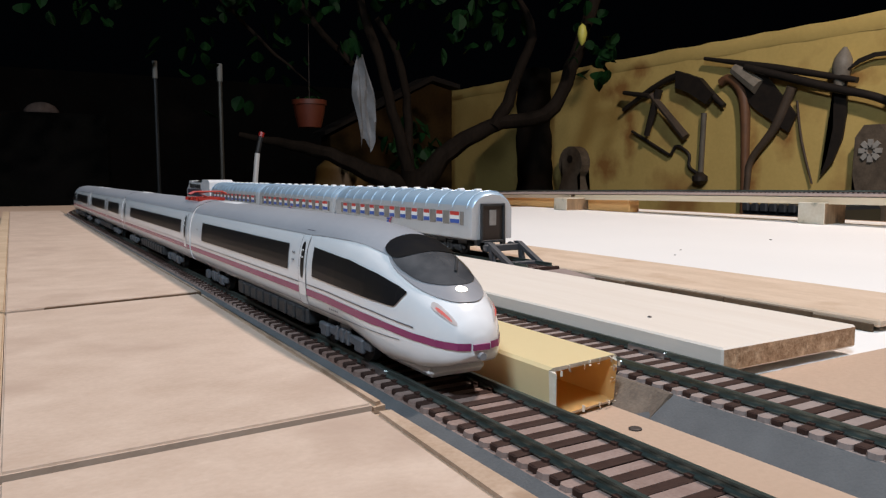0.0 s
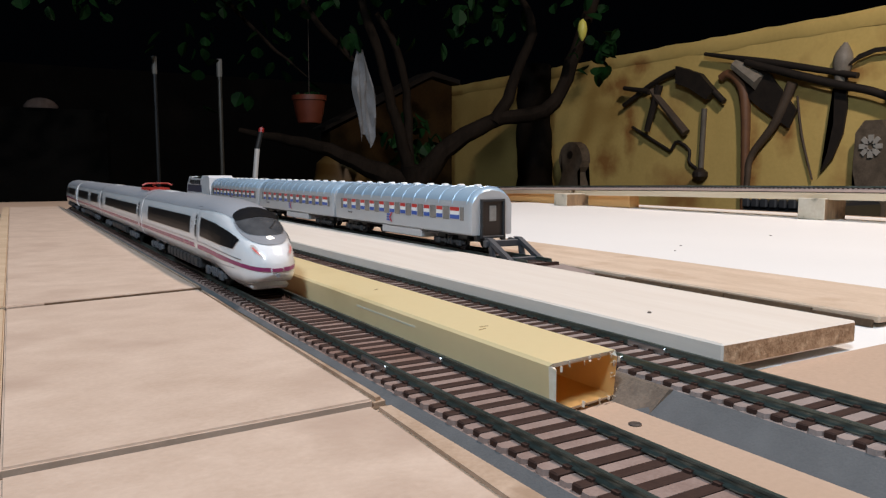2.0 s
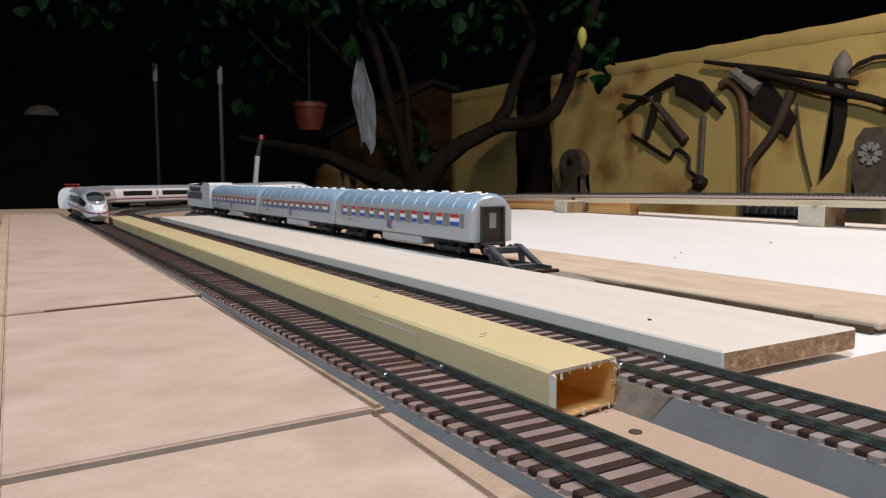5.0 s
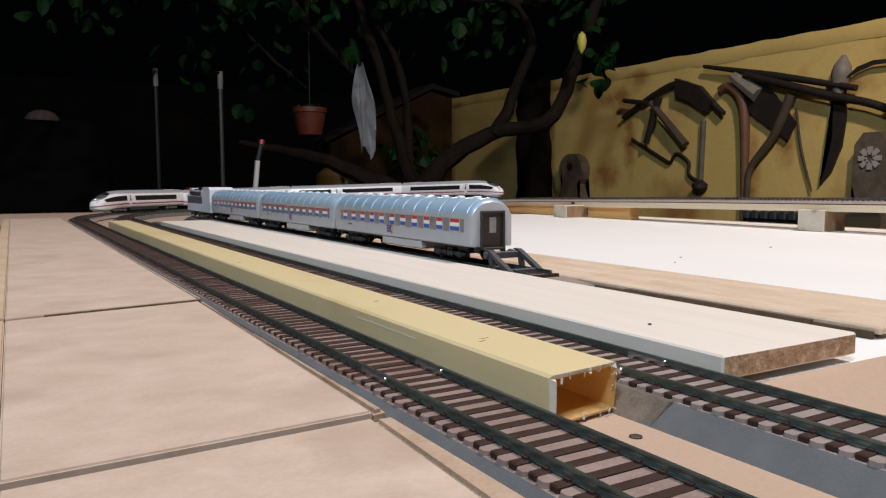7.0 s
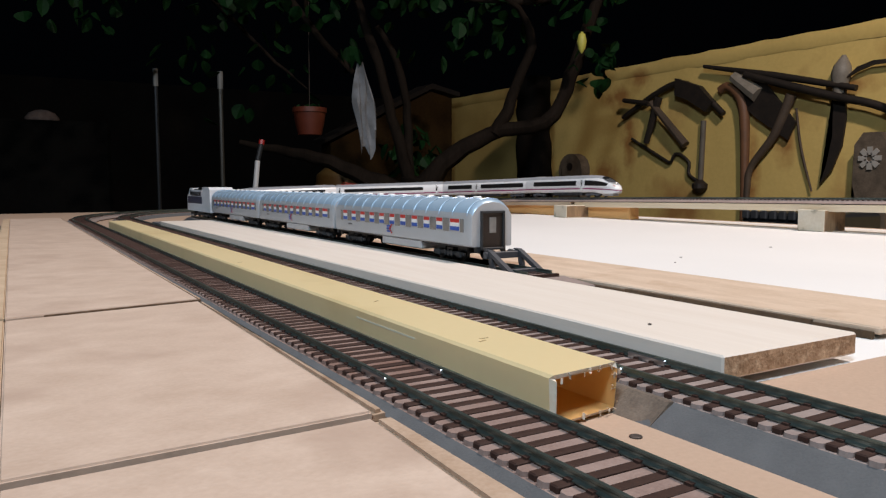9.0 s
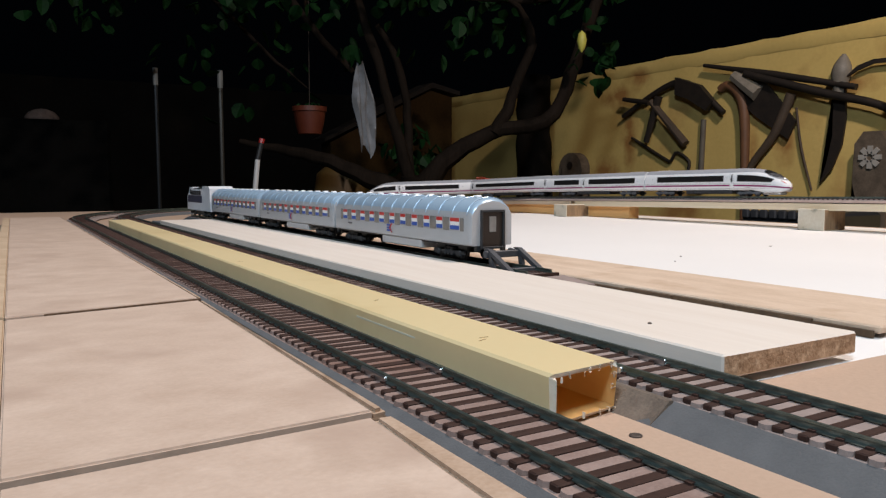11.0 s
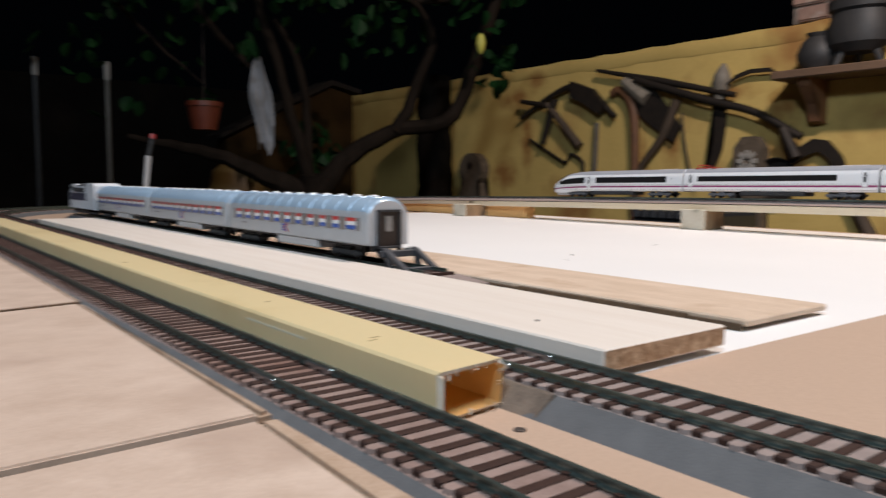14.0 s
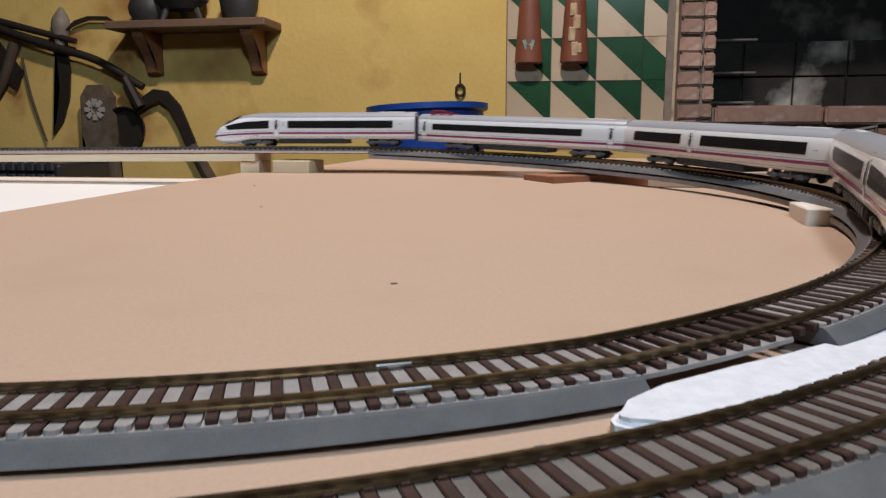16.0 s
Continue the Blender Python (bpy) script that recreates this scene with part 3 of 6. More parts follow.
def ring_piece():
    """The white packing foam that fills the space between the two curves."""
    t = thing("packing_foam", "white packing foam sheet between the curved tracks", "foam sheet")
    bm = bmesh.new()
    pts = []
    for a in np.linspace(0.655, 1.75, 24):
        pts.append((TURN[0] - 0.372 * math.cos(a), TURN[1] - 0.372 * 1.085 * math.sin(a)))
    for a in np.linspace(1.75, 0.675, 24):
        pts.append((TURN[0] - 0.404 * math.cos(a), TURN[1] - 0.404 * 1.06 * math.sin(a)))
    for k in range(1, 12):
        c = k / 12
        a = 0.675 - 0.02 * c - 0.085 * math.sin(math.pi * c)
        r = 0.404 - 0.032 * c
        pts.append((TURN[0] - r * math.cos(a), TURN[1] - r * (1.06 + 0.025 * c) * math.sin(a)))
    lo = [bm.verts.new((x, y, 0.0005)) for x, y in pts]
    hi = [bm.verts.new((x, y, 0.0046)) for x, y in pts]
    n = len(pts)
    top = bm.faces.new(hi)
    bm.faces.new(lo[::-1])
    for k in range(n):
        bm.faces.new((lo[k], lo[(k + 1) % n], hi[(k + 1) % n], hi[k]))
    bmesh.ops.bevel(bm, geom=list(top.edges), offset=0.0016, segments=3, affect="EDGES")
    part("sheet", bm, mat("packing_foam", (0.72, 0.73, 0.77), (0.60, 0.61, 0.66), 0.6, scale=300, fine=1500, bump=0.6), t)


def marks():
    """Nail heads, holes and pencil ticks on the boards."""
    iron = mat("nail_iron", (0.10, 0.08, 0.07), (0.05, 0.04, 0.035), 0.6, metal=0.4, scale=400)
    for x, y, z, r in ((0.1257, 0.1231, 0.0, 0.0016), (0.232, 0.100, 0.0, 0.0013), (0.1903, 0.1811, 0.0108, 0.0007), (0.324, -0.2010, 0.0021, 0.0016), (0.40, 0.02, 0.0042, 0.0009),
                       (0.459, 0.406, 0.0009, 0.0009), (0.6025, 0.429, 0.0009, 0.0013), (0.426, 0.382, 0.0009, 0.0006), (0.55, -0.05, 0.0081, 0.0010), (0.70, 0.02, 0.0121, 0.0012)):
        o = part("nail", lathe(bmesh.new(), [(r, 0), (r, 0.0003), (r * 0.7, 0.0005), (0.0001, 0.0005)], 12), iron)
        tagged(o, "small dark nail head driven into the board", "nail", group="nails")
        o.matrix_basis = pose(x, y, z)


ring_piece()
marks()


yard()
platform_sheets()
tracks()
channel()
plank()
viaduct()



# ---------------------------------------------------------------- trains
SILVER = mat("silver_paint", (0.50, 0.51, 0.53), (0.46, 0.47, 0.49), 0.36, metal=0.2, scale=60, fine=900, bump=0.03)
# silver roof with the blue of reflected cool light mixed into its colour
ROOF_SILVER_SHEEN = mat("roof_silver_sheen", (0.40, 0.53, 0.66), (0.36, 0.48, 0.60), 0.32, metal=0.25, scale=60, fine=900, bump=0.03)
WHITE_PAINT = mat("train_white", (0.80, 0.80, 0.81), (0.77, 0.77, 0.785), 0.22, scale=40, fine=700, bump=0.01, coat=0.4)
ROOF_GREY = mat("train_roof_grey", (0.33, 0.34, 0.37), (0.29, 0.30, 0.33), 0.35, scale=40, fine=700, bump=0.02)
PURPLE = mat("purple_stripe", (0.27, 0.035, 0.13), (0.24, 0.03, 0.11), 0.25, scale=60, bump=0.0)
LINE_GREY = mat("pin_stripe", (0.12, 0.11, 0.13), (0.10, 0.09, 0.11), 0.3, scale=60, bump=0.0)
DARK_GLASS = mat("dark_glass", (0.012, 0.012, 0.014), (0.02, 0.018, 0.016), 0.28, scale=60, fine=300, bump=0.0, coat=0.0, spec=0.12)
CAB_GLASS = mat("cab_glass", (0.045, 0.047, 0.052), (0.10, 0.10, 0.105), 0.06, scale=120, fine=300, bump=0.0, coat=0.8)
NOSE_GREY = mat("nose_grey", (0.30, 0.30, 0.32), (0.26, 0.26, 0.28), 0.3, scale=60, bump=0.0)
UNDER = mat("underframe", (0.030, 0.032, 0.036), (0.018, 0.019, 0.021), 0.55, scale=200, fine=900, bump=0.2)
UNDER_GREY = mat("underframe_grey", (0.11, 0.115, 0.13), (0.07, 0.075, 0.085), 0.5, scale=200, fine=900, bump=0.2)
RED = mat("red_paint", (0.55, 0.035, 0.03), (0.45, 0.03, 0.025), 0.35, scale=80, bump=0.0)
BLUE = mat("blue_paint", (0.03, 0.10, 0.42), (0.025, 0.08, 0.36), 0.35, scale=80, bump=0.0)
WHITE_MARK = mat("white_mark", (0.82, 0.82, 0.82), (0.78, 0.78, 0.78), 0.4, scale=80, bump=0.0)
PANTO = mat("pantograph_red", (0.45, 0.04, 0.025), (0.35, 0.03, 0.02), 0.4, scale=80, bump=0.0)
COACH_PANE = mat("coach_pane", (0.27, 0.255, 0.24), (0.16, 0.15, 0.14), 0.15, scale=80, fine=300, bump=0.0)
BUFFER_GREY = mat("buffer_grey", (0.060, 0.062, 0.070), (0.045, 0.047, 0.054), 0.5, scale=100, fine=700, bump=0.1)

SECT = np.array([(0, 1), (0.22, 0.990), (0.42, 0.966), (0.60, 0.924), (0.74, 0.868), (0.85, 0.795), (0.925, 0.70), (0.972, 0.58), (0.995, 0.45), (1.0, 0.32), (0.985, 0.19), (0.93, 0.08), (0.83, 0.015), (0.70, 0.0)])
HALF = 0.242 / 2
NOSE_TOP = np.array([(0, 0.0128), (0.0006, 0.0148), (0.0015, 0.0168), (0.005, 0.0208), (0.012, 0.0252), (0.020, 0.0293), (0.030, 0.0334), (0.040, 0.0359), (0.052, 0.0373), (0.066, 0.0380), (0.085, 0.0382), (0.4, 0.0382)])
NOSE_WIDE = np.array([(0, 0.0008), (0.0006, 0.0035), (0.0015, 0.0056), (0.005, 0.0086), (0.012, 0.0112), (0.022, 0.0130), (0.035, 0.0140), (0.052, 0.0144), (0.4, 0.0144)])
NOSE_LOW = np.array([(0, 0.0095), (0.0015, 0.0078), (0.005, 0.0062), (0.012, 0.0048), (0.028, 0.0044), (0.040, 0.0066), (0.050, 0.0082), (0.4, 0.0084)])


def body_at(y, a, end, off=0.0):
    """A point of the car's skin: y along it, a from -1 (one sill) over the roof to 1. end: the car has a nose at -y."""
    u = y + HALF if end else 0.3
    u = max(0.0, u)
    top, wide, low = (float(np.interp(u, k[:, 0], k[:, 1])) for k in (NOSE_TOP, NOSE_WIDE, NOSE_LOW))
    k = abs(a) * (len(SECT) - 1)
    sx = float(np.interp(k, range(len(SECT)), SECT[:, 0]))
    sh = float(np.interp(k, range(len(SECT)), SECT[:, 1]))
    z = low + (top - low) * sh
    x = wide * sx
    if off:
        n = math.hypot(sx, (sh - 0.4) * 1.6) or 1
        x += off * sx / n
        z += off * (sh - 0.4) * 1.6 / n
    return Vector((math.copysign(x, a) if a else 0.0, y, z))


def side_at(y, z, side, end, off=0.0):
    """A point of the skin at the height z on one side."""
    u = max(0.0, y + HALF) if end else 0.3
    top, wide, low = (float(np.interp(u, k[:, 0], k[:, 1])) for k in (NOSE_TOP, NOSE_WIDE, NOSE_LOW))
    h = min(1, max(0, (z - low) / (top - low)))
    sx = float(np.interp(-h, -SECT[:, 1], SECT[:, 0]))
    return Vector((side * (wide * sx + off), y - (off if u < 0.02 else 0), z))


def strip(rows, side, end, off=0.00018, steps=2):
    """A thin patch on the side: rows of (y, low, high)."""
    bm = bmesh.new()
    grid = [[bm.verts.new(side_at(y, lo + (hi - lo) * k / steps, side, end, off)) for k in range(steps + 1)] for y, lo, hi in rows]
    for a, b in zip(grid, grid[1:]):
        for k in range(steps):
            bm.faces.new((a[k], a[k + 1], b[k + 1], b[k]))
    return bm


def dense(rows, n=8):
    out = []
    for a, b in zip(rows, rows[1:]):
        out += [tuple(a[k] + (b[k] - a[k]) * i / n for k in range(3)) for i in range(n)]
    return out + [rows[-1]]


def oval(bm_y, bm_a, ry, ra, end, off, n=28, rings=5, square=2.0):
    """A rounded patch on the skin round (y, a)."""
    bm = bmesh.new()
    mid = bm.verts.new(body_at(bm_y, bm_a, end, off))
    prev = None
    for r in range(1, rings + 1):
        ring = []
        for k in range(n):
            c, s_ = math.cos(2 * math.pi * k / n), math.sin(2 * math.pi * k / n)
            e = (abs(c) ** square + abs(s_) ** square) ** (-1 / square)
            ring.append(bm.verts.new(body_at(bm_y + ry * r / rings * c * e, bm_a + ra * r / rings * s_ * e, end, off)))
        for k in range(n):
            if prev:
                bm.faces.new((prev[k], ring[k], ring[(k + 1) % n], prev[(k + 1) % n]))
            else:
                bm.faces.new((mid, ring[k], ring[(k + 1) % n]))
        prev = ring
    return bm


def disc(bm, x, y, z, r, w, seg=16):
    lathe(bm, [(r * 0.35, -w / 2 - 0.0002), (r * 0.8, -w / 2), (r, -w / 2), (r, w / 2), (r * 0.35, w / 2)], seg, pose(x, y, z, 0, 90, 0))


def bogie(parent, y, wheel_r=0.0046, frame_m=UNDER_GREY, half=0.0108, span=0.0125):
    b = bmesh.new()
    for sx in (-1, 1):
        box(b, sx * half - 0.0009, y - span - 0.006, 0.0036, sx * half + 0.0009, y + span + 0.006, 0.0062, 0.0004)
        for dy in (-span, span):
            box(b, sx * (half + 0.0009) - 0.0009, y + dy - 0.0027, 0.0024, sx * (half + 0.0009) + 0.0009, y + dy + 0.0027, 0.0066, 0.0006)
        for dy in (-0.004, 0.0, 0.004):
            box(b, sx * (half + 0.0006) - 0.0007, y + dy - 0.0011, 0.0028, sx * (half + 0.0006) + 0.0007, y + dy + 0.0011, 0.0070, 0.0003)
    box(b, -half, y - 0.004, 0.0040, half, y + 0.004, 0.0085, 0.0005)
    o = part("bogie", b, frame_m, parent, "dark bogie frame")
    for dy in (-span, span):
        wb = bmesh.new()
        for sx in (-1, 1):
            disc(wb, sx * 0.0083, y + dy, wheel_r, wheel_r, 0.0022)
        tube(wb, [(-0.008, y + dy, wheel_r), (0.008, y + dy, wheel_r)], [0.0009, 0.0009], 6)
        part("wheelset", wb, UNDER, o, "dark metal wheelset", smooth=True)


def letter(parent, ch, m, size, material, name="letter"):
    cu = bpy.data.curves.new(name, "FONT")
    cu.body, cu.size, cu.align_x, cu.align_y, cu.extrude = ch, size, "CENTER", "CENTER", 0.00005
    cu.materials.append(material)
    tmp = bpy.data.objects.new("tmp", cu)
    scene.collection.objects.link(tmp)
    me = bpy.data.meshes.new_from_object(tmp.evaluated_get(bpy.context.evaluated_depsgraph_get()))
    bpy.data.objects.remove(tmp)
    if not me.materials:
        me.materials.append(material)
    o = new(name, me)
    o.parent = parent
    o.matrix_basis = m
    return o


def door(car, y, side, end, w=0.0062, oval_label=True):
    """A plug door with its dark rounded window, outlined."""
    lo, hi = 0.0108, 0.0338
    d = part("door", strip([(y - w / 2 + w * k / 4, lo, hi) for k in range(5)], side, end, 0.00022, 8), WHITE_PAINT, car, "white plug door")
    fr = bmesh.new()
    t = 0.00022
    for y0, y1, z0, z1 in ((y - w / 2 - t, y - w / 2, lo, hi), (y + w / 2, y + w / 2 + t, lo, hi), (y - w / 2, y + w / 2, lo - t, lo), (y - w / 2, y + w / 2, hi, hi + t)):
        g = [[fr.verts.new(side_at(yy, z0 + (z1 - z0) * k / 8, side, end, 0.00030)) for k in range(9)] for yy in (y0, y1)]
        for k in range(8):
            fr.faces.new((g[0][k], g[0][k + 1], g[1][k + 1], g[1][k]))
    part("door_seal", fr, LINE_GREY, d, "thin dark door seal")
    rows = []
    for k in range(13):
        c = -1 + 2 * k / 12
        h = 0.0026 + 0.0031 * math.sqrt(max(0, 1 - c * c))
        rows.append((y + c * 0.0015, 0.0247 - h, 0.0247 + h))
    part("door_window", strip(rows, side, end, 0.00040, 6), DARK_GLASS, d, "dark oval door window")
    if oval_label:
        p = side_at(y, 0.0266, side, end, 0.0006)
        letter(d, "C", pose(p.x, p.y, p.z, 80, 0, 90 * side), 0.0040, WHITE_MARK)


def tiny_bars(car, y, z, side, end, n=3, w=0.0040, h=0.0005):
    """Lettering too small to read, as bars."""
    b = bmesh.new()
    for k in range(n):
        y0 = y + k * w / n
        g = [[b.verts.new(side_at(yy, zz, side, end, 0.0004)) for zz in (z, z + h)] for yy in (y0, y0 + w / n * 0.7)]
        b.faces.new((g[0][0], g[0][1], g[1][1], g[1][0]))
    part("lettering", b, LINE_GREY, car, "tiny dark lettering")


def express_car(kind):
    """One car of the white express: 'end' has its nose at -y, 'pan' carries the pantograph, 'mid' has two short windows."""
    end = kind == "end"
    t = thing("express_train_car", {"end": "white streamlined high-speed end car with a purple stripe", "pan": "white high-speed middle car with a red pantograph",
                                    "mid": "white high-speed middle car with two dark windows"}[kind], "train car", group="express train cars")
    y0, y1 = -HALF, HALF - 0.0014
    if end:
        ys = sorted(set([y0 + 0.0002 + 0.085 * (k / 34) ** 1.7 for k in range(35)] + list(np.linspace(y0 + 0.085, y1, 14))))
    else:
        y0 += 0.0014
        ys = list(np.linspace(y0, y1, 16))
    na = 52
    bm = bmesh.new()
    grid = [[bm.verts.new(body_at(y, -1 + 2 * k / na, end)) for k in range(na + 1)] for y in ys]
    for i, (a, b) in enumerate(zip(grid, grid[1:])):
        for k in range(na):
            f = bm.faces.new((a[k], a[k + 1], b[k + 1], b[k]))
        f = bm.faces.new((a[0], b[0], b[-1], a[-1]))
        f.material_index = 0
    for g in (grid[0], grid[-1]):
        bm.faces.new(g)
    part("body", bm, WHITE_PAINT, t, "glossy white body", smooth=True)
    rf = bmesh.new()
    ry = [y for y in np.linspace(y0 + (0.026 if end else 0.0), y1, 40)]
    rg = [[rf.verts.new(body_at(y, (-1 + 2 * k / 20) * (0.37 if not end else float(np.interp(y + HALF, (0.026, 0.040, 0.055, 0.080), (0.26, 0.30, 0.34, 0.37)))), end, 0.00022)) for k in range(21)] for y in ry]
    for a, b in zip(rg, rg[1:]):
        for k in range(20):
            rf.faces.new((a[k], a[k + 1], b[k + 1], b[k]))
    part("roof", rf, ROOF_GREY, t, "grey roof", smooth=True)
    for side in (-1, 1):
        ny = lambda u: -HALF + u
        a = ny(0.0004) if end else y0
        yy = sorted(set(list(np.linspace(a, y1, 40)) + ([ny(u) for u in (0.0008, 0.0015, 0.0025, 0.004, 0.006, 0.009, 0.013, 0.018, 0.024, 0.031)] if end else [])))

        def zs(y):
            u = y + HALF if end else 0.3
            return float(np.interp(u, (0, 0.01, 0.03, 0.06, 0.09), (0.0112, 0.0122, 0.0138, 0.0150, 0.0152)))
        part("stripe", strip([(y, zs(y) - 0.0012 * (0.6 if end and y + HALF < 0.03 else 1), zs(y) + 0.0010) for y in yy], side, end), PURPLE, t, "purple waist stripe")
        part("pin_stripe", strip([(y, zs(y) + 0.0022, zs(y) + 0.0025) for y in yy if not end or y + HALF > 0.012], side, end), LINE_GREY, t, "thin grey line")
        part("pin_stripe", strip([(y, 0.0108, 0.0110) for y in yy if not end or y + HALF > 0.016], side, end), LINE_GREY, t, "thin grey line")
        wlo, whi = 0.0205, 0.0288
        if end:
            part("cab_window", strip(dense([(ny(0.0172), 0.0224, 0.0228), (ny(0.0205), 0.0188, 0.0240), (ny(0.030), 0.0191, 0.0260), (ny(0.045), 0.0197, 0.0280), (ny(0.0715), 0.0204, 0.0294)], 6), side, end, 0.0003, 4), DARK_GLASS, t, "dark pointed cab side window")
            part("window", strip(dense([(ny(0.0935), wlo, whi), (ny(0.1350), wlo, whi), (ny(0.216), wlo, whi)], 4), side, end, 0.0003, 4), DARK_GLASS, t, "dark window band")
            door(t, ny(0.0800), side, end)
            tiny_bars(t, ny(0.223), 0.0250, side, end)
            tiny_bars(t, ny(0.052), 0.0122, side, end, 5, 0.007)
            tiny_bars(t, ny(0.0873), 0.0262, side, end, 2, 0.0030)
            tiny_bars(t, ny(0.0873), 0.0238, side, end, 2, 0.0026)
        elif kind == "pan":
            part("window", strip(dense([(-0.099, wlo + 0.0008, whi - 0.0008), (0.077, wlo + 0.0008, whi - 0.0008)], 10), side, end, 0.0003, 4), DARK_GLASS, t, "long dark window band")
            door(t, -0.1095, side, end, 0.0056)
            door(t, 0.1065, side, end, 0.0056)
        else:
            part("window", strip(dense([(-0.102, wlo, whi), (-0.034, wlo, whi)], 6), side, end, 0.0003, 4), DARK_GLASS, t, "dark window band")
            part("window", strip(dense([(-0.009, wlo, whi), (0.100, wlo, whi)], 8), side, end, 0.0003, 4), DARK_GLASS, t, "dark window band")
            door(t, -0.0215, side, end, 0.0056)
            tiny_bars(t, 0.106, 0.0235, side, end)
    sk = bmesh.new()
    for a, b in ((-0.040, 0.040),):
        box(sk, -0.0128, a, 0.0034, 0.0128, b, 0.0090, 0.0008)
    uf = part("underframe", sk, UNDER, t, "dark underframe")
    for k in range(9):
        part("equipment_box", boxed(-0.0136, -0.038 + k * 0.0085, 0.0040, 0.0136, -0.0315 + k * 0.0085, 0.0086, 0.0004), UNDER, uf)
    bogie(t, -HALF + 0.055, 0.0046)
    bogie(t, HALF - 0.055 + 0.016, 0.0046)
    part("gangway", boxed(-0.0095, y1 - 0.001, 0.0080, 0.0095, HALF + 0.0016, 0.0335, 0.001), UNDER, t, "black rubber gangway")
    hump = bmesh.new()
    lathe(hump, [(0.0098, -0.012), (0.0098, 0.012), (0.0085, 0.015), (0.0002, 0.0155)], 20, pose(0, HALF - 0.030, 0.0290, 90, 0, 0) @ Matrix.Diagonal((0.85, 1, 1.2, 1)))
    part("roof_fairing", hump, WHITE_PAINT, t, "pale roof fairing", smooth=True)
    if end:
        part("windscreen_surround", oval(-HALF + 0.0202, 0.0, 0.0152, 0.325, True, 0.00034, 40, 8, 2.3), NOSE_GREY, t, "grey windscreen surround", smooth=True)
        ws = part("windscreen", oval(-HALF + 0.0225, 0.0, 0.0122, 0.285, True, 0.00060, 40, 8, 2.3), CAB_GLASS, t, "dark curved windscreen", smooth=True)
        part("visor", oval(-HALF + 0.0292, 0.0, 0.0054, 0.262, True, 0.00085, 30, 5, 2.6), DARK_GLASS, ws, "black upper glass", smooth=True)
        wb = bmesh.new()
        p0, p1 = body_at(-HALF + 0.0145, 0.05, True, 0.0009), body_at(-HALF + 0.021, 0.16, True, 0.0009)
        tube(wb, [p0, p1], [0.0004, 0.0003], 6)
        part("wiper", wb, UNDER, ws, "black wiper")
        part("top_lamp", oval(-HALF + 0.0088, 0.0, 0.0010, 0.055, True, 0.0006, 16, 3), glow("lamp_white", (1.0, 0.93, 0.82), 1.2), t, "small white top lamp")
        for sx in (-1, 1):
            hl = part("headlight", oval(-HALF + 0.0058, sx * 0.335, 0.0034, 0.046, True, 0.0004, 20, 4, 3), mat("lamp_glass", (0.62, 0.55, 0.53), (0.50, 0.42, 0.40), 0.15, scale=200, bump=0.0), t, "grey headlight housing")
            part("tail_lamp", oval(-HALF + 0.0054, sx * 0.343, 0.0022, 0.017, True, 0.0007, 14, 3, 3), glow("tail_red", (0.62, 0.10, 0.08), 0.12), hl, "red tail lamp")
        part("stripe", boxed(-0.0022, -HALF - 0.0003, 0.0105, 0.0022, -HALF + 0.0006, 0.0119), PURPLE, t, "purple waist stripe")
        cp = bmesh.new()
        tube(cp, [(0, -HALF + 0.0015, 0.0092), (0, -HALF - 0.0008, 0.0090)], [0.0011, 0.0009], 10)
        part("coupler_cover", cp, NOSE_GREY, t)
        part("snow_plough", boxed(-0.0082, -HALF + 0.010, 0.0022, 0.0082, -HALF + 0.036, 0.0050, 0.0012), WHITE_PAINT, t, "white front skirt")
    if kind == "pan":
        pb = bmesh.new()
        for sx in (-0.006, 0.006):
            tube(pb, [(sx, -0.108, 0.0378), (sx, -0.078, 0.0378)], [0.0006, 0.0006], 6)
        for y in (-0.105, -0.093, -0.081):
            box(pb, -0.0075, y - 0.0008, 0.0366, 0.0075, y + 0.0008, 0.0382)
        tube(pb, [(0.0, -0.100, 0.038), (0.0, -0.082, 0.0398), (0.0, -0.100, 0.0412)], [0.0007, 0.0006, 0.0005], 6)
        for y in (-0.1025, -0.098):
            tube(pb, [(-0.0095, y, 0.0400), (-0.007, y, 0.0413), (0.007, y, 0.0413), (0.0095, y, 0.0400)], [0.0005] * 4, 6)
        for sx in (-0.005, 0.005):
            for y in (-0.104, -0.082):
                lathe(pb, [(0.0011, 0), (0.0011, 0.0018), (0.0005, 0.0022)], 8, pose(sx, y, 0.0360))
        bmesh.ops.translate(pb, verts=pb.verts, vec=(0, 0, 0.0012))
        part("pantograph", pb, PANTO, t, "red folded pantograph")
    return t


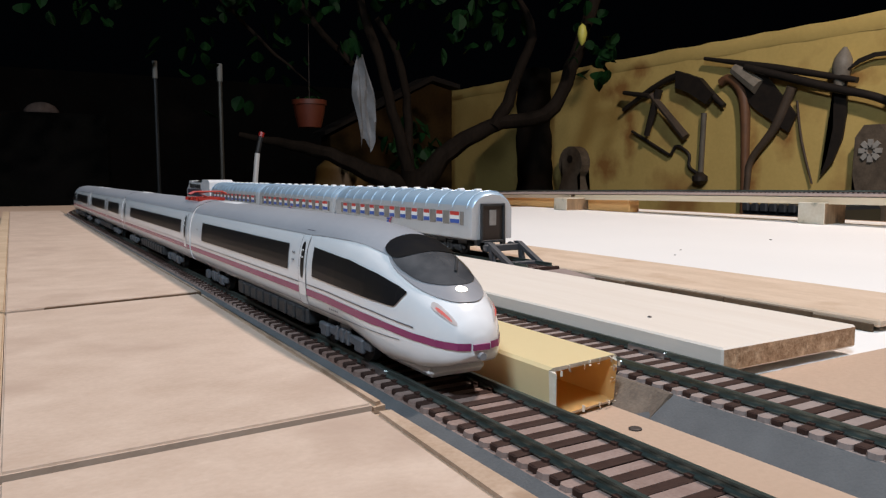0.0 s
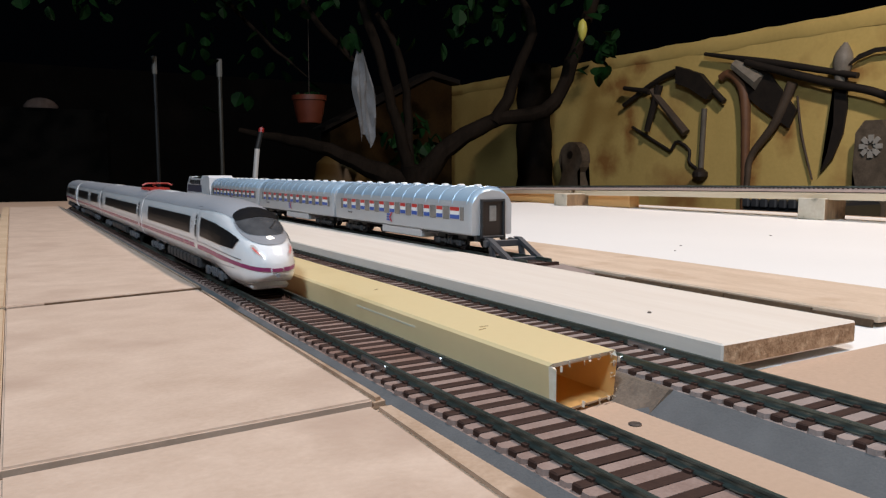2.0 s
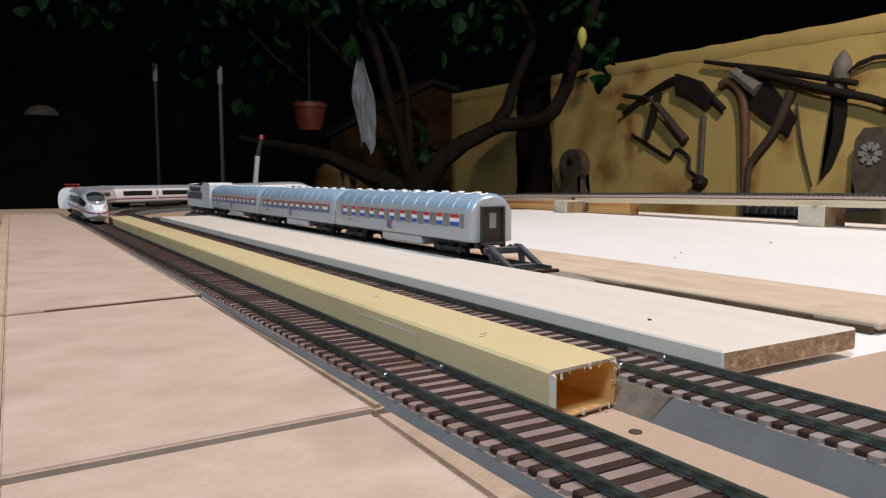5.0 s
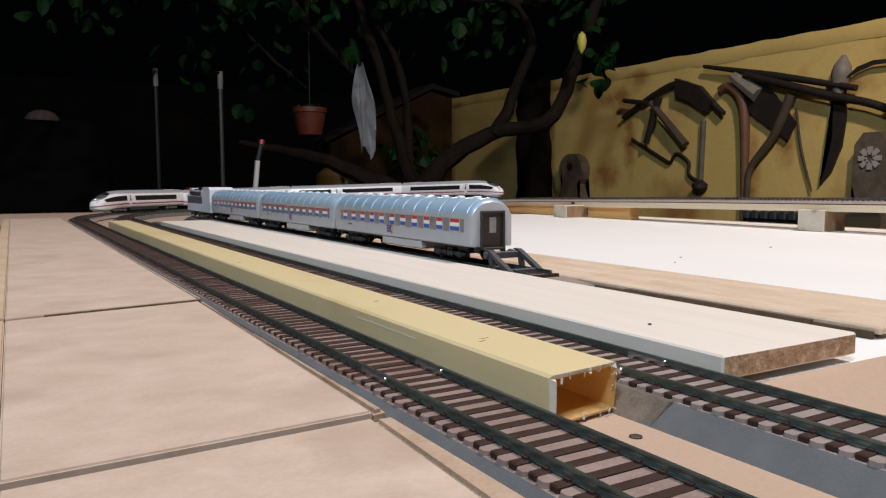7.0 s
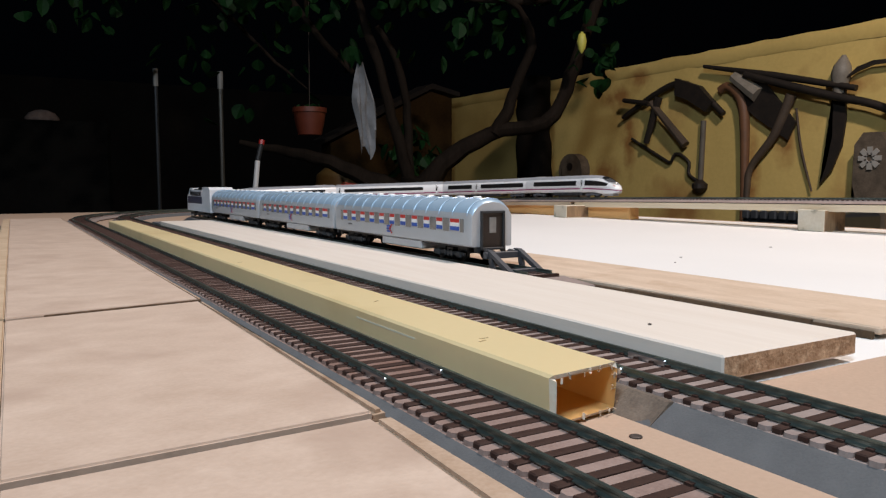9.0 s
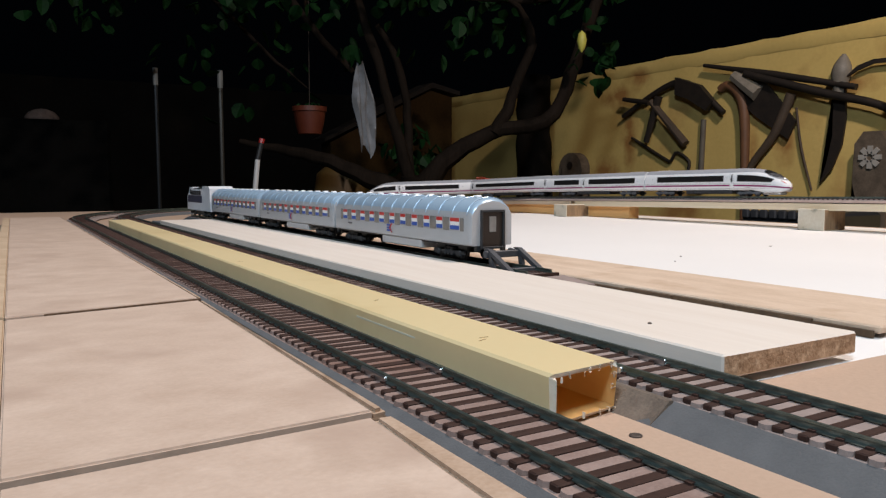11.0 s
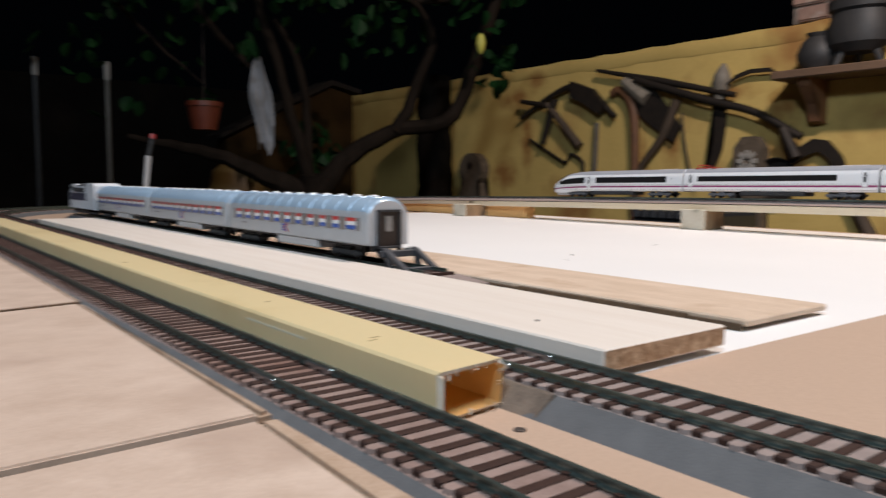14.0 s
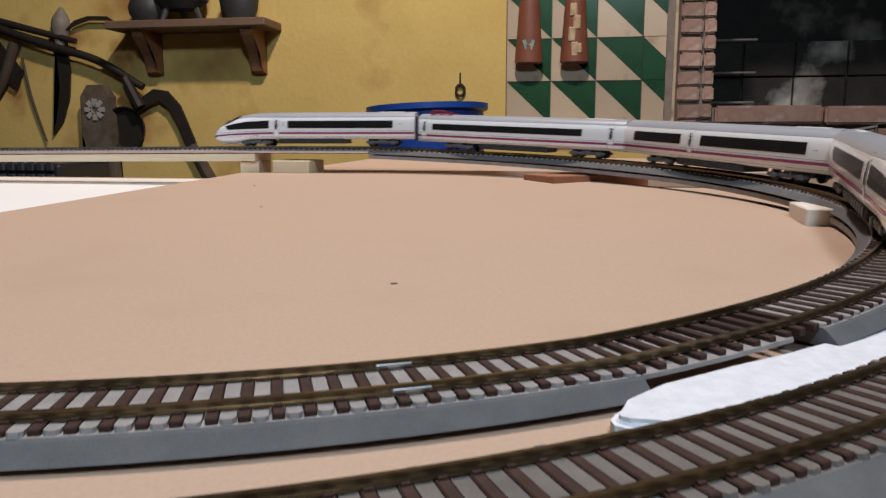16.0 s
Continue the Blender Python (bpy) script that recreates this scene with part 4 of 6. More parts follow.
def coach():
    """A silver passenger coach with a ribbed roof and striped window band; its end faces -y, its base is the rail."""
    t = thing("passenger_coach", "silver passenger coach with a ribbed roof and tricolour window band", "coach", group="silver coaches")
    L, W = 0.106, 0.0158
    sec = [(0.0150, 0.0105), (W, 0.0112), (W, 0.0290), (0.0152, 0.0312), (0.0135, 0.0342), (0.0105, 0.0370), (0.0060, 0.0392), (0.0, 0.0400)]
    full = sec + [(-x, z) for x, z in sec[-2::-1]]
    bm = bmesh.new()

    def ring(y, k=1.0, lift=0.0):
        return [bm.verts.new((x * k, y, (0.011 + (z - 0.011) * (k if z > 0.031 else 1)) + (lift if z > 0.031 else 0))) for x, z in full]
    rr = [ring(-L, 0.93), ring(-L + 0.0012, 0.975), ring(-L + 0.0035, 1.0), ring(L - 0.0035, 1.0), ring(L - 0.0012, 0.975), ring(L, 0.93)]
    n = len(full)
    for a, b in zip(rr, rr[1:]):
        for k in range(n):
            f = bm.faces.new((a[k], a[(k + 1) % n], b[(k + 1) % n], b[k]))
            z = sum(v.co.z for v in f.verts) / 4
            f.material_index = 1 if z > 0.0302 else 0
    for r in (rr[0], rr[-1]):
        bm.faces.new(r)
    part("body", bm, (SILVER, ROOF_SILVER_SHEEN), t, "silver body", smooth=True)
    rib = bmesh.new()
    for k in range(13):
        y = -L + 0.004 + k * (2 * L - 0.008) / 12
        pts = [(x * 1.012, y, 0.0003 + z) for x, z in full if z > 0.0285]
        tube(rib, pts, [0.00028] * len(pts), 4)
    part("roof_ribs", rib, ROOF_SILVER_SHEEN, t, "raised roof ribs")
    vent = bmesh.new()
    for k in range(10):
        y = -L + 0.016 + k * 0.020
        box(vent, -0.0022, y - 0.0020, 0.0392, 0.0022, y + 0.0020, 0.0412, 0.0006)
    part("roof_vents", vent, WHITE_MARK, t, "small pale roof vents")
    for side in (-1, 1):
        x = side * (W + 0.00012)

        def flat(y0, z0, y1, z1, depth=0.0002):
            b = bmesh.new()
            box(b, min(x, x + side * depth), y0, z0, max(x, x + side * depth), y1, z1)
            return b
        for k in range(12):
            y = -L + 0.0075 + k * 0.0170
            w = 0.0074
            if k in (0, 11):
                w = 0.0040
            part("window", flat(y, 0.0192, y + w, 0.0274), COACH_PANE, t, "grey-brown coach window")
            if k < 11:
                g0, g1 = y + w + 0.0012, y + 0.0170 - 0.0012
                fl = part("flag_red", flat(g0, 0.0249, g1, 0.0272, 0.00025), RED, t, "red stripe panel")
                part("flag_white", flat(g0, 0.0225, g1, 0.0249, 0.00025), WHITE_MARK, fl, "white stripe panel")
                part("flag_blue", flat(g0, 0.0200, g1, 0.0225, 0.00025), BLUE, fl, "blue stripe panel")
        lg = bmesh.new()
        yy = 0.001
        for k in range(3):
            box(lg, min(x, x + side * 0.0003), yy, 0.0138 + k * 0.0019, max(x, x + side * 0.0003), yy + 0.0060, 0.0151 + k * 0.0019)
        mark = part("arrow_mark", lg, BLUE, t, "blue bars of an emblem")
        rg = bmesh.new()
        for s2 in (-1, 1):
            a = [(yy + 0.0000, 0.0164), (yy + 0.0018, 0.0164), (yy - 0.0014, 0.0164 + s2 * 0.0033), (yy - 0.0036, 0.0164 + s2 * 0.0033)]
            vs = [rg.verts.new((x + side * 0.0004, u, v)) for u, v in a]
            rg.faces.new(vs)
        part("arrow_tip", rg, RED, mark, "red chevron of an emblem")
        tb = bmesh.new()
        for k in range(5):
            box(tb, min(x, x + side * 0.0003), 0.070 + k * 0.0016, 0.0162, max(x, x + side * 0.0003), 0.0712 + k * 0.0016, 0.0172)
        part("lettering", tb, LINE_GREY, t, "small dark lettering")
    for e in (-1, 1):
        y = e * L
        fr = bmesh.new()
        for x0, x1, z0, z1 in ((-0.0088, -0.0074, 0.0095, 0.0325), (0.0074, 0.0088, 0.0095, 0.0325), (-0.0088, 0.0088, 0.0310, 0.0325), (-0.0088, 0.0088, 0.0085, 0.0100)):
            box(fr, x0, min(y, y + e * 0.0018), z0, x1, max(y, y + e * 0.0018), z1, 0.0002)
        g = part("gangway_frame", fr, UNDER, t, "dark gangway frame")
        part("gangway_door", boxed(-0.0074, min(y - e * 0.0002, y + e * 0.0004), 0.0100, 0.0074, max(y - e * 0.0002, y + e * 0.0004), 0.0310), mat("dark_brown_door", (0.030, 0.020, 0.016), (0.02, 0.013, 0.01), 0.4, scale=80, bump=0.0), g, "dark recessed end door")
        part("door_window", boxed(-0.0022, min(y, y + e * 0.0008), 0.0190, 0.0026, max(y, y + e * 0.0008), 0.0285), COACH_PANE, g, "pale end door window")
    ub = bmesh.new()
    box(ub, -0.0150, -0.043, 0.0048, 0.0150, 0.017, 0.0106, 0.0006)
    part("battery_box", ub, SILVER, t, "silver equipment box")
    fb = bmesh.new()
    box(fb, -0.0140, -L + 0.006, 0.0094, 0.0140, L - 0.006, 0.0108)
    for sx in (-1, 1):
        for e in (-1, 1):
            box(fb, sx * 0.0095 - 0.0012, e * (L - 0.002) - 0.0015, 0.0070, sx * 0.0095 + 0.0012, e * (L - 0.002) + 0.0015, 0.0105)
    part("underframe", fb, UNDER, t, "black underframe")
    bogie(t, -0.074, 0.0056, UNDER, 0.0112, 0.0130)
    bogie(t, 0.074, 0.0056, UNDER, 0.0112, 0.0130)
    return t


def locomotive():
    t = thing("locomotive", "white and dark blue diesel locomotive coupled to the coaches", "locomotive")
    y0, y1 = 0.0, 0.140
    bm = bmesh.new()
    prof = [(y0, 0.009), (y0, 0.040), (y0 + 0.006, 0.0435), (y0 + 0.040, 0.0435), (y0 + 0.046, 0.0395), (y1 - 0.040, 0.0395), (y1 - 0.036, 0.042), (y1 - 0.018, 0.042), (y1 - 0.010, 0.034), (y1, 0.029), (y1, 0.009)]
    plate(bm, prof, -0.0160, 0.0160, pose(0, 0, 0, 0, 0, 90) @ pose(0, 0, 0))
    bm.normal_update()
    part("body", bm, mat("loco_white", (0.70, 0.71, 0.74), (0.64, 0.65, 0.68), 0.35, scale=60, bump=0.02), t, "white body")
    for sx in (-1, 1):
        part("side_band", boxed(min(sx * 0.0160, sx * 0.0163), 0.046, 0.020, max(sx * 0.0160, sx * 0.0163), 0.136, 0.030), mat("loco_navy", (0.035, 0.04, 0.075), (0.05, 0.055, 0.09), 0.4, scale=60, bump=0.02), t, "dark navy side band")
        for k in range(5):
            part("grille", boxed(min(sx * 0.0161, sx * 0.0166), 0.052 + k * 0.012, 0.031, max(sx * 0.0161, sx * 0.0166), 0.061 + k * 0.012, 0.037), UNDER, t, "dark side grille")
        part("cab_window", boxed(min(sx * 0.0160, sx * 0.0164), 0.112, 0.0320, max(sx * 0.0160, sx * 0.0164), 0.120, 0.0385), DARK_GLASS, t, "dark cab window")
    part("roof", boxed(-0.0150, 0.047, 0.0396, 0.0150, 0.104, 0.0412, 0.0006), mat("loco_roof", (0.05, 0.05, 0.09), (0.035, 0.035, 0.06), 0.4, scale=80, bump=0.05), t, "dark blue roof")
    part("fuel_tank", boxed(-0.013, 0.050, 0.0025, 0.013, 0.090, 0.0088, 0.001), UNDER, t, "black fuel tank")
    bogie(t, 0.030, 0.0052, UNDER, 0.0118, 0.0150)
    bogie(t, 0.112, 0.0052, UNDER, 0.0118, 0.0150)
    return t


def buffer_stop():
    t = thing("buffer_stop", "dark grey plastic buffer stop at the end of the siding", "buffer stop", pose(SIDE_X, 0.352, 0.010))
    b = bmesh.new()
    box(b, -0.0160, -0.012, -0.0044, 0.0160, 0.016, -0.0024, 0.0006)
    part("base", b, BUFFER_GREY, t)
    for sx in (-1, 1):
        s = bmesh.new()
        plate(s, [(0.016, 0.0098), (0.0115, 0.0098), (-0.0135, -0.0024), (-0.0070, -0.0024)], sx * 0.0108 - 0.0016, sx * 0.0108 + 0.0016, pose(0, 0, 0, 0, 0, 90))
        part("strut", s, BUFFER_GREY, t, "sloping strut")
        u = bmesh.new()
        plate(u, [(0.0125, 0.0085), (0.0095, 0.0085), (0.0065, -0.0024), (0.0100, -0.0024)], sx * 0.0108 - 0.0012, sx * 0.0108 + 0.0012, pose(0, 0, 0, 0, 0, 90))
        part("post", u, BUFFER_GREY, t, "upright post")
        f = bmesh.new()
        tube(f, [(sx * 0.0085, 0.0135, 0.0068), (sx * 0.0085, 0.0180, 0.0068)], [0.0020, 0.0026], 12)
        part("buffer", f, UNDER, t, "round buffer")
    part("beam", boxed(-0.0145, 0.0105, 0.0045, 0.0145, 0.0138, 0.0085, 0.0004), BUFFER_GREY, t, "cross beam")
    part("beam", boxed(-0.0120, -0.008, -0.0024, 0.0120, -0.0045, 0.0000, 0.0004), BUFFER_GREY, t, "cross beam")
    e = thing("ballast_end", "grey gritty ballast wedge past the buffer stop", "ballast")
    part("wedge", slab(bmesh.new(), [(SIDE_X - 0.0185, 0.300), (SIDE_X + 0.008, 0.290), (SIDE_X + 0.0195, 0.331), (SIDE_X - 0.0185, 0.331)], 0.0010, 0.0062, 0.0015), FOAM_TOP, e)


CAR = 0.242
COACH0 = coach()
COACH0.matrix_basis = pose(SIDE_X, 0.4835, 0.010)
copy_thing(COACH0, pose(SIDE_X, 0.4835 + 0.2165, 0.010))
copy_thing(COACH0, pose(SIDE_X, 0.4835 + 0.4330, 0.010))
locomotive().matrix_basis = pose(SIDE_X, 1.0290, 0.010)
buffer_stop()
cars = [express_car("end"), express_car("pan"), express_car("mid")]
cars.append(copy_thing(cars[0], pose(0, 0, 0)))

# ---------------------------------------------------------------- the yard wall and what hangs on it
WX = 2.80
IRON = mat("old_iron", (0.030, 0.025, 0.022), (0.050, 0.037, 0.029), 0.6, metal=0.5, scale=30, fine=200, bump=0.3, bump_dist=0.002)
TOOL_WOOD = mat("tool_wood", (0.10, 0.068, 0.045), (0.06, 0.041, 0.028), 0.7, scale=20, fine=160, bump=0.3, bump_dist=0.002)
TOOL_RED = mat("tool_red_wood", (0.20, 0.09, 0.04), (0.13, 0.06, 0.03), 0.6, scale=20, fine=160, bump=0.2, bump_dist=0.002)
STONE = mat("carved_stone", (0.17, 0.13, 0.095), (0.09, 0.07, 0.052), 0.9, spec=0.15, scale=25, fine=160, bump=0.5, bump_dist=0.003)
BLACK_POT = mat("black_clay", (0.030, 0.030, 0.032), (0.055, 0.052, 0.05), 0.55, scale=12, fine=120, bump=0.2, bump_dist=0.002)
BRICK = mat("old_brick", (0.46, 0.30, 0.24), (0.33, 0.20, 0.155), 0.85, scale=30, fine=250, bump=0.5, bump_dist=0.003, vary=0.22, stain=(0.62, 0.53, 0.47), stain_scale=14)
MORTAR = mat("mortar", (0.30, 0.25, 0.21), (0.20, 0.165, 0.14), 0.95, scale=40, fine=300, bump=0.5, bump_dist=0.003)
ASH = mat("ashy_plate", (0.05, 0.046, 0.042), (0.025, 0.023, 0.021), 0.9, scale=9, fine=90, bump=0.3, bump_dist=0.003, stain=(0.62, 0.60, 0.57), stain_scale=3.6)
SOOT = mat("soot", (0.035, 0.032, 0.030), (0.018, 0.017, 0.016), 0.9, scale=8, fine=80, bump=0.3, bump_dist=0.003, stain=(0.30, 0.28, 0.25), stain_scale=3.0)
TILE_GREEN = mat("tile_green", (0.028, 0.095, 0.045), (0.018, 0.062, 0.03), 0.2, scale=12, fine=120, bump=0.02, coat=0.3, vary=0.12)
TILE_CREAM = mat("tile_cream", (0.62, 0.50, 0.36), (0.54, 0.42, 0.29), 0.25, scale=10, fine=120, bump=0.02, coat=0.3, stain=(0.27, 0.18, 0.11), stain_scale=11, vary=0.12)
CLAY = mat("terracotta", (0.24, 0.075, 0.04), (0.17, 0.055, 0.03), 0.55, scale=12, fine=120, bump=0.15, bump_dist=0.002)


def wall():
    for n, (y0, y1, z0, z1, dx, bv) in enumerate(((-0.045, 6.0, -0.80, 0.655, 0.0, 0.0), (-0.645, -0.0452, -0.80, 0.10, 0.0, 0.0), (-0.645, -0.0452, 0.545, 0.598, 0.0, 0.0),
                                                  (-0.645, -0.0452, 0.1005, 0.5445, 0.02, 0.0), (-0.72, 0.78, 0.6552, 0.95, 0.0, 0.0))):
        tagged(part("wall_%d" % (n + 1), boxed(WX + dx, y0, z0, WX + 0.18, y1, z1, bv), WALL_YELLOW), "yellow limewashed yard wall with stains", "wall", kind="structure")
    random.seed(61)
    cb = bmesh.new()
    ys = np.linspace(-0.044, 6.0, 90)
    rows = [[cb.verts.new((WX - d + random.uniform(-0.002, 0.002), y, z + random.uniform(-0.003, 0.003))) for d, z in ((0.001, 0.594), (0.006, 0.604), (0.008, 0.640), (0.005, 0.657), (-0.05, 0.662))] for y in ys]
    for a, b in zip(rows, rows[1:]):
        for k in range(4):
            cb.faces.new((a[k], a[k + 1], b[k + 1], b[k]))
    tagged(part("wall_coping", cb, WALL_YELLOW, smooth=True), "uneven limewashed coping band along the wall top", "trim", kind="structure")
    br = thing("chimney_stub", "short red brick pier on top of the wall", "brick pier")
    part("core", boxed(WX + 0.02, 1.02, 0.6625, WX + 0.17, 1.44, 0.98), MORTAR, br, "grey mortar core")
    rb = bmesh.new()
    box(rb, -0.012, -0.062, -0.026, 0.012, 0.062, 0.026, 0.006, seg=2)
    rm = mesh_from("brick", rb)
    rm.materials.append(BRICK)
    for row in range(5):
        for k in range(3):
            part("brick", rm, None, br).matrix_basis = pose(WX + 0.016, 1.095 + k * 0.132 + (0.02 if row % 2 else 0), 0.692 + row * 0.060, 0, 0, random.uniform(-2, 2))
    tagged(part("wall_side", boxed(-5, -4.0, -0.80, 2.8, -3.85, 2.2), WALL_YELLOW), "plain yellow wall of the house", "wall", kind="structure")
    tagged(part("roof_porch", boxed(-3, -4.0, 2.2, 3.4, -0.3, 2.3), OLD_WOOD), "plain wooden porch roof", "roof", kind="structure")
    # night darkness is put into the far wall's colour
    tagged(part("backdrop", boxed(-4, 7.6, -0.8, 8, 7.7, 1.0), mat("far_wall", (0.016, 0.015, 0.014), (0.010, 0.009, 0.009), 0.95, spec=0.05, scale=3, fine=30, bump=0.3, stain=(0.028, 0.022, 0.018), stain_scale=1.2)), "rendered garden wall with the night's dark in its colour", "wall", kind="structure")


def hung(name, label, category, pts, radii, material, lift=0.016, seg=10):
    """A bent bar or handle hung flat on the wall through (y, z) points."""
    t = thing(name, label, category, group="old tools on the wall")
    line = smooth_line([(WX - lift, y, z) for y, z in pts], 0.02)
    s = np.linspace(0, len(radii) - 1, len(line))
    part("bar", tube(bmesh.new(), [tuple(p) for p in line], [0.66 * float(np.interp(k, range(len(radii)), radii)) for k in s], seg), material, t, smooth=True)
    return t


def blade(parent, outline, material, lift=0.014, thick=0.010, name="blade"):
    """A flat blade from (y, z) points."""
    bm = bmesh.new()
    plate(bm, outline, WX - lift - thick, WX - lift, Matrix(((0, 1, 0, 0), (1, 0, 0, 0), (0, 0, 1, 0), (0, 0, 0, 1))))
    return part(name, bm, material, parent)


def wall_tools():
    a = hung("wooden_plough", "dark wooden ard plough with an iron share", "plough", [(2.854, 0.394), (2.646, 0.488), (2.488, 0.526), (2.36, 0.47), (2.233, 0.365)], [0.016, 0.020, 0.024, 0.024, 0.020], IRON, 0.03)
    part("leg", tube(bmesh.new(), [(WX - 0.05, 2.597, 0.470), (WX - 0.045, 2.675, 0.256)], [0.020, 0.014]), IRON, a)
    part("leg", tube(bmesh.new(), [(WX - 0.055, 2.640, 0.450), (WX - 0.035, 2.437, 0.237)], [0.016, 0.021]), TOOL_WOOD, a)
    part("arm", tube(bmesh.new(), [(WX - 0.045, 2.837, 0.479), (WX - 0.045, 2.662, 0.446)], [0.011, 0.014]), IRON, a)
    blade(a, [(2.50, 0.55), (2.36, 0.50), (2.28, 0.42), (2.32, 0.38), (2.42, 0.44), (2.50, 0.47)], IRON, 0.02, 0.03, "share")
    hung("hand_brace", "black iron hand brace with a cranked handle", "brace", [(2.803, 0.284), (2.70, 0.232), (2.560, 0.162), (2.540, 0.160), (2.506, 0.200), (2.430, 0.156), (2.428, 0.100), (2.339, 0.047)], [0.010, 0.012, 0.012, 0.012, 0.012, 0.012, 0.012, 0.012], IRON)
    c = hung("iron_bar", "grey iron bar with a knobbed foot", "bar", [(2.352, 0.344), (2.361, 0.033)], [0.019, 0.019], mat("grey_iron", (0.17, 0.15, 0.12), (0.12, 0.10, 0.08), 0.7, metal=0.2, scale=30, fine=200, bump=0.2))
    part("knob", lathe(bmesh.new(), [(0.01, -0.03), (0.035, -0.01), (0.035, 0.01), (0.01, 0.03)], 14, pose(WX - 0.03, 2.352, 0.045)), IRON, c)
    hung("wooden_crook", "reddish wooden crook with a hooked head", "crook", [(2.262, 0.47), (2.222, 0.484), (2.160, 0.435), (2.130, 0.33), (2.119, 0.0), (2.118, -0.35)], [0.028, 0.036, 0.030, 0.026, 0.026, 0.026], TOOL_RED, 0.02)
    e = thing("cleaver", "broad dark iron cleaver hanging on the wall", "cleaver", group="old tools on the wall")
    blade(e, [(2.19, 0.44), (2.10, 0.50), (2.04, 0.49), (1.885, 0.305), (1.918, 0.235), (2.07, 0.335)], IRON, 0.016, 0.012)
    part("collar", tube(bmesh.new(), [(WX - 0.035, 2.18, 0.52), (WX - 0.03, 2.06, 0.43)], [0.026, 0.034]), mat("pale_worn_iron", (0.30, 0.26, 0.21), (0.20, 0.17, 0.13), 0.7, scale=40, fine=200, bump=0.3), e, "worn pale collar")
    hung("wooden_club", "bent wooden flail handle", "flail", [(1.905, 0.415), (1.975, 0.259), (2.080, 0.130), (2.097, 0.035), (2.10, -0.10)], [0.032, 0.030, 0.024, 0.020, 0.018], TOOL_WOOD, 0.03)
    hung("hanging_chain", "thin rusty rod hanging on the wall", "rod", [(1.890, 0.36), (1.862, 0.20), (1.809, 0.026)], [0.007, 0.008, 0.006], TOOL_WOOD)
    g = hung("long_pole", "long dark wooden pole slung across the tools", "pole", [(2.343, 0.585), (2.0, 0.505), (1.635, 0.413)], [0.013, 0.024, 0.018], IRON, 0.035)
    g2 = hung("long_pole", "long dark wooden pole slung across the tools", "pole", [(2.118, 0.520), (1.75, 0.400), (1.542, 0.338), (1.356, 0.235)], [0.022, 0.026, 0.024, 0.022], IRON, 0.045)
    part("fork_end", tube(bmesh.new(), [(WX - 0.06, 1.42, 0.27), (WX - 0.05, 1.37, 0.16)], [0.018, 0.022]), IRON, g2)
    h = hung("machete", "long curved dark machete with a pale hilt", "machete", [(1.700, 0.545), (1.701, 0.53), (1.704, 0.50), (1.709, 0.45), (1.711, 0.40)], [0.010, 0.046, 0.058, 0.044, 0.034], mat("bone_hilt", (0.26, 0.23, 0.19), (0.18, 0.155, 0.125), 0.6, scale=25, fine=160, bump=0.2))
    blade(h, [(1.732, 0.42), (1.684, 0.42), (1.678, 0.30), (1.690, 0.20), (1.725, 0.11), (1.772, 0.055), (1.748, 0.13), (1.728, 0.24)], IRON)
    k = thing("billhook", "curved iron billhook hung by its tang", "billhook", group="old tools on the wall")
    blade(k, [(1.69, 0.450), (1.64, 0.492), (1.58, 0.508), (1.50, 0.505), (1.47, 0.485), (1.50, 0.490), (1.58, 0.492), (1.64, 0.474)], IRON, 0.02)
    m = thing("sickle", "rusty iron sickle hung on a peg", "sickle", group="old tools on the wall")
    blade(m, [(1.400, 0.135), (1.375, 0.195), (1.320, 0.228), (1.265, 0.220), (1.215, 0.165), (1.180, 0.080), (1.150, 0.000), (1.192, -0.005), (1.225, 0.085), (1.262, 0.155), (1.300, 0.182), (1.345, 0.165)], IRON, 0.02, 0.014)
    part("handle", tube(bmesh.new(), [(WX - 0.03, 1.172, 0.01), (WX - 0.03, 1.10, -0.12)], [0.020, 0.024]), TOOL_WOOD, m)
    j = thing("carved_slab", "carved stone slab with a worn rosette", "stone slab")
    blade(j, [(1.625, -0.30), (1.485, -0.30), (1.500, 0.0), (1.495, 0.05), (1.500, 0.20), (1.530, 0.245), (1.590, 0.245), (1.622, 0.20), (1.625, 0.06), (1.610, 0.0)], STONE, 0.003, 0.05, "slab")
    ro = bmesh.new()
    for q in range(8):
        an = q * math.pi / 4
        box(ro, -0.006, 0.012, -0.009, 0.006, 0.042, 0.009, m=pose(WX - 0.054, 1.560, 0.150) @ pose(0, 0, 0, math.degrees(an), 0, 0))
    part("rosette", ro, mat("pale_stone", (0.42, 0.39, 0.35), (0.32, 0.30, 0.27), 0.85, scale=40, fine=200, bump=0.3), j, "pale carved rosette")
    s2 = thing("keyhole_stone", "grey stone slab carved like a figure eight", "stone slab")
    out = [(3.225 + 0.098 * math.cos(q), 0.128 + 0.094 * math.sin(q)) for q in np.linspace(-0.9, math.pi + 0.9, 14)] + [(3.16, 0.03), (3.12, -0.06), (3.13, -0.30), (3.33, -0.30), (3.34, -0.06), (3.30, 0.03)]
    blade(s2, out, STONE, 0.003, 0.06, "slab")
    part("hole", lathe(bmesh.new(), [(0.022, -0.002), (0.022, 0.002)], 14, pose(WX - 0.064, 3.225, 0.15, 0, 90, 0)), IRON, s2, "dark round hole")
    d = thing("iron_pan", "round black iron pan leaning on the wall", "pan")
